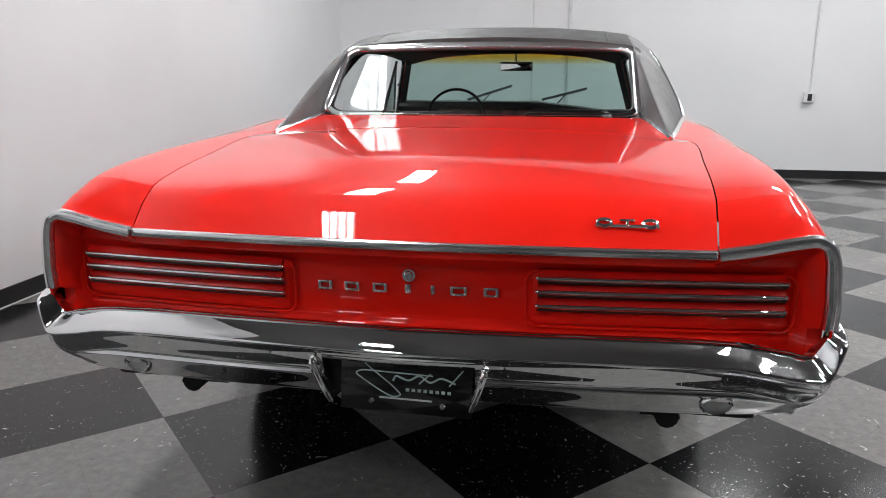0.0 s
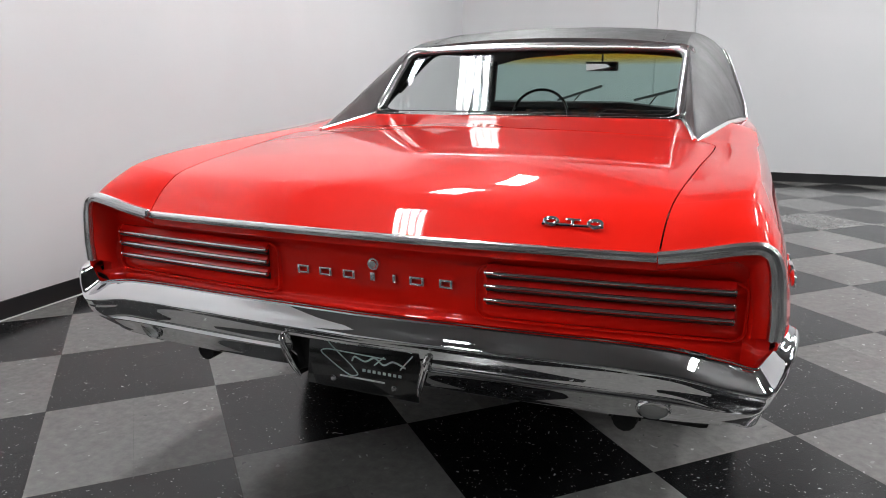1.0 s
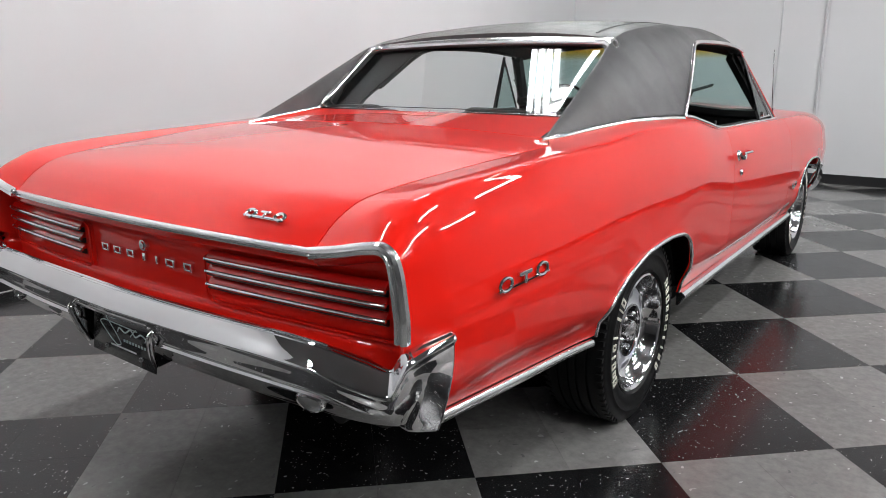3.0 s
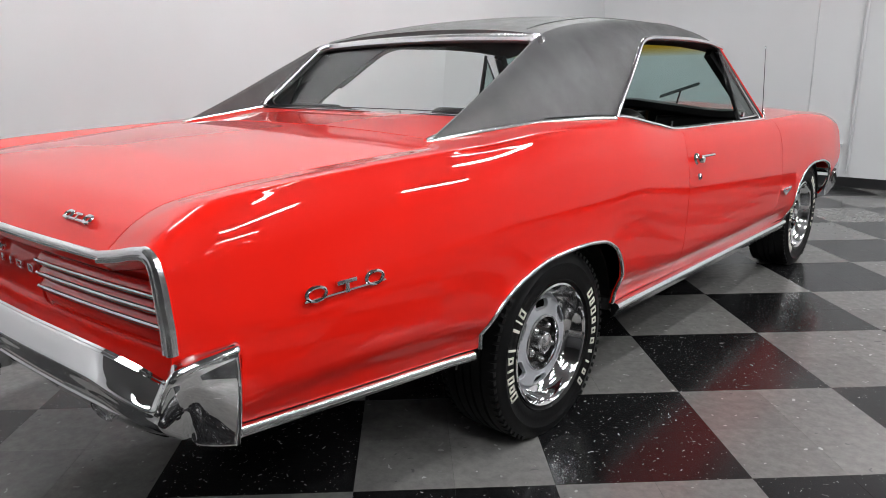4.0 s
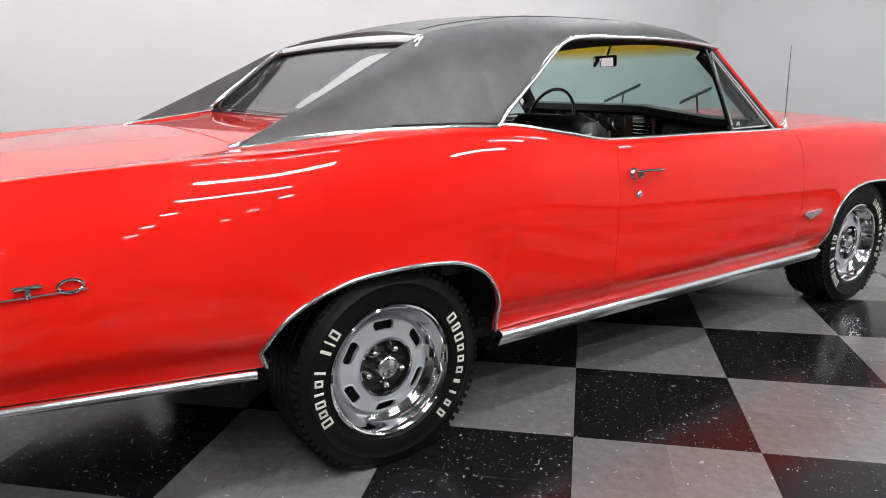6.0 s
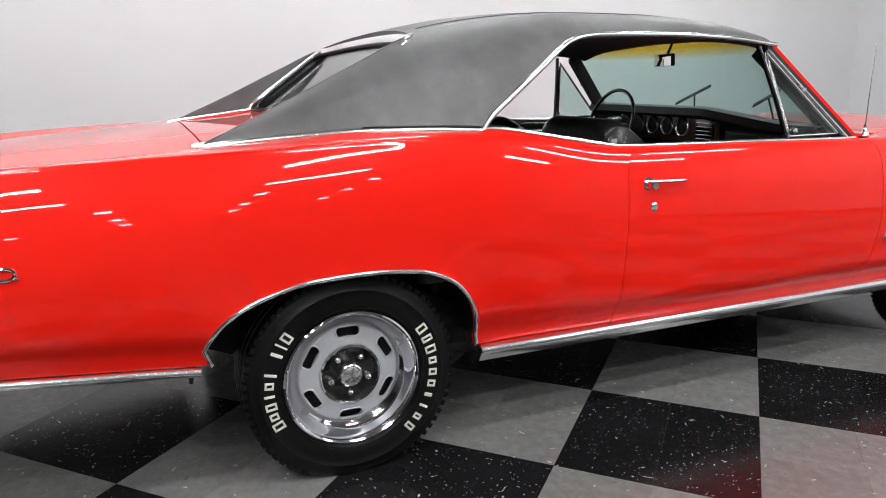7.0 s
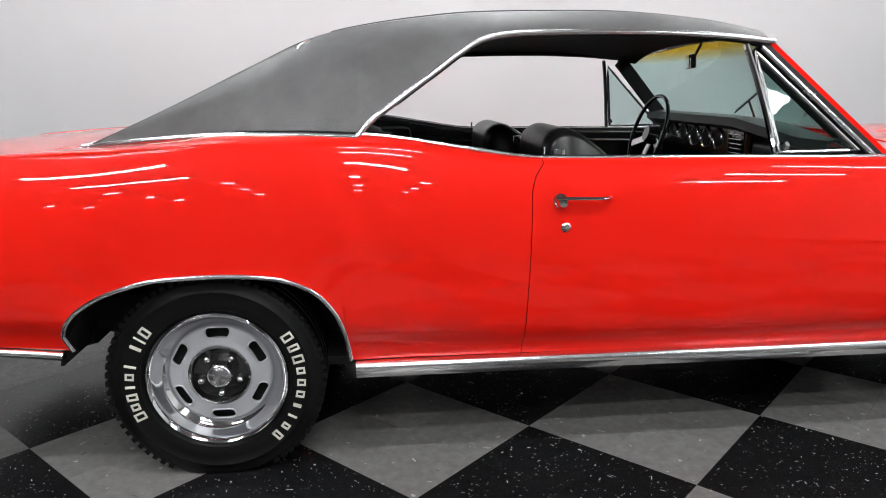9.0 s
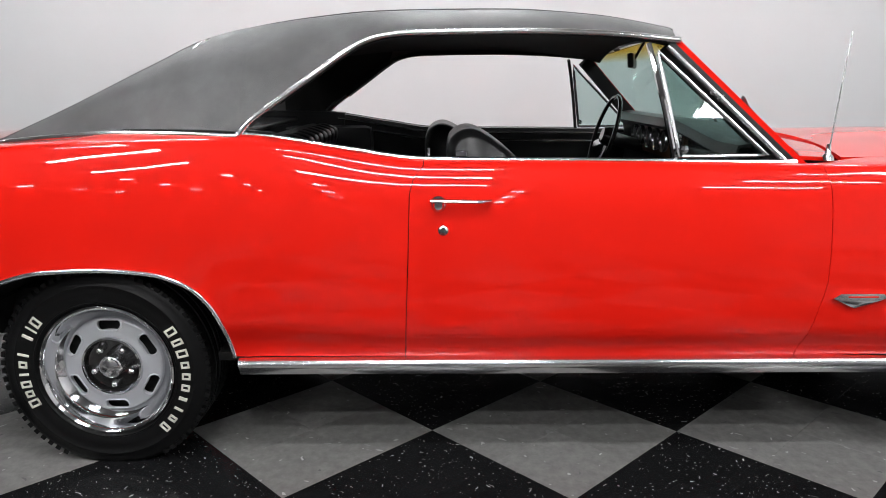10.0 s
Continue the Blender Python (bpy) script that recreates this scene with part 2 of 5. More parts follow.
def box(cx, cy, cz, sx, sy, sz, bevel=0.0, bm=None, m=None, seg=2):
    """A box by its middle and sizes, with rounded edges."""
    own = bmesh.new()
    bmesh.ops.create_cube(own, size=1.0)
    bmesh.ops.scale(own, vec=(sx, sy, sz), verts=own.verts)
    if bevel:
        bmesh.ops.bevel(own, geom=list(own.edges), offset=bevel, segments=seg, profile=0.6, affect="EDGES")
    bmesh.ops.transform(own, matrix=Matrix.Translation((cx, cy, cz)) @ (m or Matrix()), verts=own.verts)
    if bm is None:
        return own
    me = bpy.data.meshes.new("tmp")
    own.to_mesh(me)
    own.free()
    bm.from_mesh(me)
    bpy.data.meshes.remove(me)
    return bm


def curve_of(rows):
    """A smooth monotone curve through rows of (t, a, b ...): a function of t that gives an array."""
    r = np.asarray(rows, float)
    t, v = r[:, 0], r[:, 1:]
    h, d = np.diff(t), np.diff(v, axis=0) / np.diff(t)[:, None]
    m = np.zeros_like(v)
    m[0], m[-1] = d[0], d[-1]
    for i in range(1, len(t) - 1):
        w1, w2 = 2 * h[i] + h[i - 1], h[i] + 2 * h[i - 1]
        with np.errstate(divide="ignore", invalid="ignore"):
            hm = (w1 + w2) / (w1 / d[i - 1] + w2 / d[i])
        m[i] = np.where(d[i - 1] * d[i] > 0, hm, 0.0)

    def f(q):
        q = np.asarray(q, float)
        i = np.clip(np.searchsorted(t, q) - 1, 0, len(t) - 2)
        hh = h[i]
        s = np.clip((q - t[i]) / hh, 0.0, 1.0)
        s, hh = s[..., None], hh[..., None]
        return ((1 + 2 * s) * (1 - s) ** 2) * v[i] + (s * (1 - s) ** 2) * hh * m[i] + (s * s * (3 - 2 * s)) * v[i + 1] + (s * s * (s - 1)) * hh * m[i + 1]

    return f


def mirrored(P, s):
    P = np.array(P, float)
    P[..., 0] *= s
    return P


# ---- the car's feature lines: (y, x, z) along the right-hand side, rear axle at y = 0 ----
LINES = [curve_of(r) for r in (
    # lid seam, then the belt moulding, then the hood seam
    [(-1.31, .670, .860), (-1.24, .676, .918), (-1.17, .684, .949), (-1.06, .696, .966), (-.8, .722, .988), (-.45, .755, 1.012), (-.37, .720, 1.017), (-.33, .700, 1.021), (-.1, .745, 1.038),
     (.1, .785, 1.056), (.5, .848, 1.049), (.8, .850, 1.007), (1.04, .847, .973), (1.6, .850, .966), (2.2, .840, .957), (2.45, .74, .965), (2.9, .70, .968), (3.4, .69, .950), (3.68, .69, .915)],
    [(-1.31, .745, .872), (-1.25, .760, .928), (-1.17, .815, .968), (-1.06, .832, .983), (-.8, .850, 1.000), (-.3, .864, 1.020), (.1, .872, 1.040), (.5, .884, 1.030),
     (1.04, .868, .968), (1.6, .870, .962), (2.2, .864, .954), (2.9, .82, .958), (3.4, .80, .940), (3.68, .79, .905)],
    [(-1.31, .836, .890), (-1.25, .848, .932), (-1.17, .862, .954), (-.8, .875, .983), (-.3, .885, 1.000), (.1, .893, 1.017), (.5, .9065, .992),
     (1.04, .893, .935), (1.6, .893, .932), (2.2, .892, .926), (2.9, .88, .928), (3.4, .865, .910), (3.68, .85, .880)],
    [(-1.31, .890, .874), (-1.24, .897, .888), (-1.17, .904, .893), (-.8, .916, .900), (-.3, .926, .916), (.1, .931, .925), (.5, .935, .905),
     (1.04, .916, .878), (1.6, .917, .875), (2.2, .917, .870), (2.9, .915, .868), (3.4, .905, .850), (3.68, .89, .825)],
    [(-1.31, .904, .820), (-1.24, .915, .815), (-1.17, .925, .810), (-.8, .943, .805), (-.3, .950, .820), (.1, .952, .822), (.5, .949, .815),
     (1.04, .932, .800), (1.6, .934, .790), (2.2, .936, .780), (2.9, .935, .775), (3.4, .925, .755), (3.68, .91, .740)],
    [(-1.31, .913, .750), (-1.24, .926, .735), (-1.17, .938, .720), (-.8, .953, .700), (-.3, .957, .700), (.1, .957, .700), (.5, .951, .690),
     (1.04, .940, .670), (1.6, .943, .660), (2.2, .946, .650), (2.9, .945, .650), (3.4, .935, .640), (3.68, .92, .640)],
    [(-1.31, .908, .690), (-1.24, .920, .620), (-1.17, .930, .585), (-.8, .938, .565), (-.3, .940, .525), (.1, .940, .505), (.5, .932, .478),
     (1.04, .931, .455), (1.6, .934, .450), (2.2, .934, .450), (2.9, .932, .45), (3.4, .910, .48), (3.68, .895, .54)],
    [(-1.31, .890, .520), (-1.24, .895, .512), (-1.17, .893, .505), (-.8, .894, .470), (-.3, .895, .425), (.1, .895, .39), (.5, .886, .362),
     (1.04, .888, .360), (1.6, .889, .358), (2.2, .889, .358), (2.9, .89, .38), (3.4, .868, .400), (3.68, .86, .50)],
)]


def side_point(y, v):
    """The body side at y, v running from 0 (seam or belt) to 7 (sill). Arrays of one shape."""
    y, v = np.broadcast_arrays(np.asarray(y, float), np.asarray(v, float))
    K = np.stack([f(y) for f in LINES], -2)
    i = np.clip(np.floor(v).astype(int), 0, 6)
    s = (v - i)[..., None]
    take = lambda k: np.take_along_axis(K, np.clip(k, 0, 7)[..., None, None].repeat(2, -1), -2)[..., 0, :]
    p0, p1, p2, p3 = take(i - 1), take(i), take(i + 1), take(i + 2)
    p0 = np.where((i == 0)[..., None], 2 * p1 - p2, p0)
    p3 = np.where((i == 6)[..., None], 2 * p2 - p1, p3)
    q = 0.5 * (2 * p1 + (p2 - p0) * s + (2 * p0 - 5 * p1 + 4 * p2 - p3) * s ** 2 + (3 * p1 - p0 - 3 * p2 + p3) * s ** 3)
    # hollow above the sill
    near = np.clip((y + 1.16) / .2, 0, 1) * np.clip((2.62 - y) / .2, 0, 1)
    hollow = .011 * near * np.sin(np.pi * np.clip((v - 5.9) / 1.1, 0, 1)) ** 2
    # slight flare round the wheel openings
    flare = 0
    for yc in (.025, 2.95):
        rho = np.hypot((y - yc) / .425, np.maximum(q[..., 1] - .318, 0) / .346)
        flare = flare + .008 * np.exp(-((rho - 1) / .2) ** 2) * np.clip((.80 - q[..., 1]) / .1, 0, 1)
    return np.stack([q[..., 0] - hollow + flare, y, q[..., 1]], -1)


def v_at(y, z):
    """The v at which the side at y has the height z."""
    lo, hi = np.full(np.shape(y), 1.0), np.full(np.shape(y), 7.0)
    for _ in range(30):
        mid = (lo + hi) / 2
        low = side_point(y, mid)[..., 2] > z
        lo, hi = np.where(low, mid, lo), np.where(low, hi, mid)
    return (lo + hi) / 2


def on_side(y, z, out=0.0):
    """A place on the right body side at y and z, out metres proud."""
    p = side_point(np.array(y, float), v_at(np.array(y, float), np.array(z, float)))
    p[..., 0] += out
    return p


REAR_ARCH = curve_of([(-.394, .485), (-.372, .528), (-.318, .580), (-.220, .627), (-.09, .657), (.07, .663), (.22, .651), (.328, .611), (.39, .549), (.425, .468), (.441, .365)])
FRONT_ARCH = curve_of([(2.53, .36), (2.545, .468), (2.58, .549), (2.645, .611), (2.745, .653), (2.885, .668), (3.035, .663), (3.19, .637), (3.295, .594), (3.352, .54), (3.370, .49), (3.378, .43)])


def arch_warp(P, y0, d):
    """Turns the arch's low end in towards the wheel."""
    z, y = P[..., 2], P[..., 1]
    P[..., 1] += d * np.clip((0.49 - z) / 0.09, 0, 1.2) ** 1.3 * np.exp(-((y - y0) / 0.12) ** 2)
    return P


def cos_space(a, b, n):
    return a + (b - a) * (1 - np.cos(np.linspace(0, np.pi, n))) / 2


def door_rear(z):
    return np.interp(z, [.36, .40, .69, .88, .925, .96], [.978, .980, .993, .999, 1.012, 1.040])


def door_front(z):
    return np.interp(z, [.36, .42, .60, .89, .96], [2.200, 2.212, 2.252, 2.250, 2.235])


def panel_grid(cols, top, bottom, rows, y_first=None, y_last=None):
    """A grid over the body side: columns at y, rows from v = top to bottom(y); its ends may follow a seam y(z)."""
    cols = np.asarray(cols, float)
    V = top + (bottom - top)[:, None] * np.linspace(0, 1, rows)[None] if np.ndim(bottom) else np.broadcast_to(np.linspace(top, bottom, rows), (len(cols), rows))
    Y = np.repeat(cols[:, None], rows, 1)
    Z = side_point(Y, V)[..., 2]
    u = (cols - cols[0]) / (cols[-1] - cols[0])
    a = y_first(Z[0]) if y_first else np.full(rows, cols[0])
    b = y_last(Z[-1]) if y_last else np.full(rows, cols[-1])
    Y = Y + (1 - u[:, None]) ** 6 * (a - cols[0])[None] + u[:, None] ** 6 * (b - cols[-1])[None]
    return side_point(Y, V)


GAP = 0.0013
SPEC_CAR = "bright red two-door hardtop coupe with black vinyl roof and chrome"
car = tagged(new("car"), SPEC_CAR, "car")


def arch_columns(curve, a, b, n):
    cols = cos_space(a, b, n)
    return cols, v_at(cols, curve(cols)[..., 0])


def patches(P, cuts):
    """A body panel as smooth patches that meet edge to edge."""
    bm = bmesh.new()
    for a, b in zip((0,) + cuts, cuts + (len(P),)):
        shell(P[a:b], .005, bm)
    return bm


def quarter_panel(s):
    c2, v2 = arch_columns(REAR_ARCH, -.394, .441, 44)
    c0 = np.linspace(-1.31, -1.180, 12)
    c1 = np.linspace(-1.180, -.394, 34)
    c3 = np.linspace(.441, 1.02, 26)
    cols = np.r_[c0, c1, c2, c3]
    bottom = np.r_[v_at(c0, np.full(12, .674)), np.full(34, 7.0), v2, np.full(26, 7.0)]
    P = panel_grid(cols, 0.0, bottom, 44, None, lambda z: door_rear(z) - GAP)
    P = arch_warp(P, -.39, .035)
    ob = part("quarter_panel", patches(mirrored(P, s), (12, 46, 90)), RED, car)
    # bright lip round the wheel opening
    q = cos_space(-.394, .440, 60)
    edge = on_side(q, REAR_ARCH(q)[..., 0])
    tail = np.array([on_side(-.394, z)[...] for z in (.40, .43, .46)])
    tail = arch_warp(tail, -.39, .035)
    front = np.array([on_side(.440, .335)])
    line = np.r_[tail, edge, front]
    line[:, 0] += .002
    part("wheel_arch_trim", sweep(mirrored(line, s), ring_profile(.0075, 10), up=(s, 0, 0)), BRIGHT, ob, "bright metal wheel-opening lip")
    # lower moulding behind the wheel
    y = np.linspace(-1.172, -.405, 30)
    m = side_point(y, np.full(30, 7.0))
    m[:, 2] -= .017
    part("lower_moulding", sweep(mirrored(m, s), ring_profile(.0145, 14), up=(0, 0, 1)), BRIGHT, ob, "chrome lower body moulding")
    return ob


def door(s):
    cols = np.linspace(1.04, 2.235, 46)
    P = panel_grid(cols, 0.0, 7.0, 44, lambda z: door_rear(z) + GAP, lambda z: door_front(z) - GAP)
    ob = part("door", shell(mirrored(P, s), .012), RED, car)
    h = on_side(1.085, .850)
    bm = lathe([(.0, .034), (.012, .034), (.016, .028), (.017, .010), (.024, .004), (.026, -.004)], 24)
    bmesh.ops.transform(bm, matrix=Matrix.Translation((s * h[0], h[1], h[2])) @ Matrix.Diagonal((s, 1, 1, 1)), verts=bm.verts)
    handle = part("door_handle", bm, CHROME, ob, "chrome push-button door handle")
    y = np.linspace(1.062, 1.238, 22)
    bar = on_side(y, np.full(22, .864) - .004 * (y - 1.062) / .18)
    bar[:, 0] += .030 - .026 * np.clip((y - 1.205) / .03, 0, 1) ** 2
    part("grip", sweep(mirrored(bar, s), ring_profile(.0072, 10, .8), up=(0, 0, 1)), CHROME, handle)
    lk = on_side(1.099, .774)
    bm = lathe([(.0, .010), (.009, .010), (.011, .008), (.015, .005), (.016, -.004)], 24)
    bmesh.ops.transform(bm, matrix=Matrix.Translation((s * lk[0], lk[1], lk[2])) @ Matrix.Diagonal((s, 1, 1, 1)), verts=bm.verts)
    part("door_lock", bm, CHROME, ob, "round chrome door lock")
    return ob


def fender(s):
    c1 = np.linspace(2.235, 2.53, 14)
    c2, v2 = arch_columns(FRONT_ARCH, 2.53, 3.378, 44)
    c3 = np.linspace(3.378, 3.615, 14)
    cols = np.r_[c1, c2, c3]
    bottom = np.r_[np.full(14, 7.0), v2, np.full(14, 7.0)]
    P = panel_grid(cols, 0.0, bottom, 40, lambda z: door_front(z) + GAP, None)
    ob = part("fender", patches(mirrored(P, s), (14, 58)), RED, car)
    q = cos_space(2.53, 3.378, 60)
    line = np.r_[[on_side(2.527, .345)], on_side(q, FRONT_ARCH(q)[..., 0])]
    line[:, 0] += .002
    part("wheel_arch_trim", sweep(mirrored(line, s), ring_profile(.0075, 10), up=(s, 0, 0)), BRIGHT, ob, "bright metal wheel-opening lip")
    # wedge emblem: a flat bar over a small shield
    e = on_side(2.345, .553, .004)
    bm = bmesh.new()
    for dx, shape in ((0.0, [(-.075, .010), (-.055, .024), (.075, .024), (.085, .010), (.03, -.008), (-.01, -.020), (-.03, -.012)]),):
        front = [bm.verts.new((s * (e[0] + .008), e[1] + a, e[2] + b)) for a, b in shape]
        back = [bm.verts.new((s * (e[0] - .006), e[1] + a, e[2] + b)) for a, b in shape]
        peak = bm.verts.new((s * (e[0] + .017), e[1] + .010, e[2] + .004))
        for i in range(len(front)):
            bm.faces.new((front[i], front[(i + 1) % len(front)], peak))
        bm.faces.new(back[::-1])
        for i in range(len(shape)):
            j = (i + 1) % len(shape)
            bm.faces.new((front[i], front[j], back[j], back[i]))
    emb = part("fender_emblem", bm, BRIGHT, ob, "chrome wedge-shaped fender emblem")
    part("emblem_inlay", box(s * (e[0] + .0115), e[1] + .012, e[2] + .016, .004, .09, .005, .001), LENS_RED, emb)
    return ob


def rocker(s):
    y = np.linspace(.455, 2.52, 40)
    line = np.stack([np.full(40, .900), y, np.full(40, .330)], 1)
    prof = np.array([(-.014, -.026), (-.004, -.027), (.002, -.018), (.008, -.006), (.011, .001), (.011, .004), (.014, .006), (.021, .008), (.022, .013), (.018, .022), (.006, .030), (-.014, .029)]) * [s, 1]
    ob = part("rocker_moulding", sweep(mirrored(line, s), prof, up=(0, 0, 1)), BRIGHT, car, "wide ribbed bright rocker moulding")
    part("sill", box(s * .82, 1.48, .345, .10, 2.04, .05, .01), UNDER, car, "dark underbody sill")
    return ob


for side in (1, -1):
    quarter_panel(side)
    door(side)
    fender(side)
    rocker(side)


# ---- boot lid, rear deck, hood ----
def seam(y):
    p = LINES[0](y)
    return p[..., 0], p[..., 1]


def lid_rear(x):
    return -1.335 + .030 * (np.asarray(x) / .67) ** 2


u = np.linspace(-1, 1, 41)
w = np.r_[np.linspace(0, .16, 12), np.linspace(.18, 1, 30)]
U, W = np.meshgrid(u, w, indexing="ij")
y = -1.305 + (-.332 - .012 * (1 - U ** 2) + 1.305) * W
xs, zs = seam(y)
X = U * (xs - .0035)
Y = y + (lid_rear(X) - -1.305) * np.clip(1 - W / .2, 0, 1)
crown = .024 * np.clip((Y + 1.30) / .35, 0, 1) * (1 - U ** 2)
lid = part("boot_lid", shell(np.stack([X, Y, zs + crown], -1), .014), RED, car)

# thin lip under the lid
x = np.linspace(-.665, .665, 41)
line = np.stack([x, lid_rear(x) + .012, np.full(41, .829)], 1)
part("lid_lip", sweep(line, [(-.010, -.004), (.008, -.004), (.010, -.002), (.010, .016), (-.010, .016)]), RED, lid)
line = np.stack([x, lid_rear(x) - .002, np.full(41, .854)], 1)
part("lid_moulding", sweep(line, [(-.010, -.009), (.004, -.010), (.009, -.008), (.010, -.003), (.006, -.0005), (.011, .003), (.010, .007), (.003, .010), (-.010, .010)]), BRIGHT, lid, "brushed chrome moulding along the lid edge")

# deck between the lid and the rear window
u = np.linspace(-1, 1, 61)
w = np.linspace(0, 1, 26)
U, W = np.meshgrid(u, w, indexing="ij")
xe = np.interp(W, [0, .10, 1], [.699, .684, .620])
y0, y1 = -.326 - .012 * (1 - U ** 2), np.interp(np.abs(U), [0, 1], [.045, -.005])
Y = y0 + (y1 - y0) * W
low = 1.0205 + .024 * (1 - U ** 2)
fillet = np.clip((np.abs(U) - .88) / .12, 0, 1) ** 2 * .008 * np.sin(np.pi * W)
Z = low + (1.066 - low) * (.75 * W + .25 * W ** 2) + fillet
part("rear_deck_panel", shell(np.stack([U * xe, Y, Z], -1), .012), RED, car)

# hood with a raised middle
u = np.linspace(-1, 1, 41)
w = np.linspace(0, 1, 30)
U, W = np.meshgrid(u, w, indexing="ij")
Y = 2.46 + 1.14 * W - .10 * (1 - W) * (U ** 2)
xs, zs = seam(np.clip(Y, 2.46, 3.68))
Z = zs + .034 * (1 - U ** 2) + .010 * np.exp(-((U / .35) ** 4)) * np.sin(np.pi * np.clip(W * 1.1, 0, 1))
part("hood", shell(np.stack([U * (xs - GAP), Y, Z], -1), .014), RED, car)
# cowl ahead of the windshield
x = np.linspace(-.80, .80, 41)
P = np.stack([np.stack([x, 2.36 - .16 * (x / .8) ** 2 + k * .10, .975 + .018 * (1 - (x / .8) ** 2) - k * .004], 1) for k in np.linspace(0, 1, 5)], 1)
part("cowl_panel", shell(P, .012), RED, car)

# ---- tail ----
B_PATH = curve_of([(0, 0, -1.420), (.25, .30, -1.416), (.45, .57, -1.404), (.58, .735, -1.388), (.68, .855, -1.366), (.745, .921, -1.341), (.775, .938, -1.324), (.80, .944, -1.304), (.86, .951, -1.266), (.92, .955, -1.226), (1, .958, -1.172)])
B_TOP = curve_of([(0, .036, .676), (.45, .036, .680), (.55, .038, .675), (.66, .046, .653), (.72, .046, .641), (.745, .040, .668), (.770, .034, .690), (.88, .024, .701), (1, .018, .705)])
B_RIDGE = curve_of([(0, .634), (.45, .639), (.55, .635), (.66, .612), (.72, .603), (.745, .642), (.770, .673), (.88, .689), (1, .694)])
B_LOW = curve_of([(0, .070, .502), (.45, .070, .502), (.62, .070, .504), (.72, .080, .505), (.79, .092, .503), (.86, .080, .484), (1, .060, .456)])


def panel_y(x):
    return -1.290 + .055 * (np.asarray(x) / .85) ** 2


# upright panel with a crease just above the bumper
x = np.linspace(-.897, .897, 71)
rows = []
for z, out in [(z, 0) for z in np.linspace(.864, .670, 17)] + [(.667, .002), (.662, .007), (.657, .0095), (.648, .010), (.620, .010), (.590, .010)]:
    edge = np.clip((np.abs(x) - .845) / .03, 0, 1)
    topk = np.clip((z - .800) / .025, 0, 1)
    rows.append(np.stack([x, panel_y(x) - out - .045 * np.maximum(edge ** 1.5, .4 * topk), np.full(71, z)], 1))
tail_panel = part("tail_panel", shell(np.stack(rows, 1), .01, out=(0, 0, .4)), RED, car)

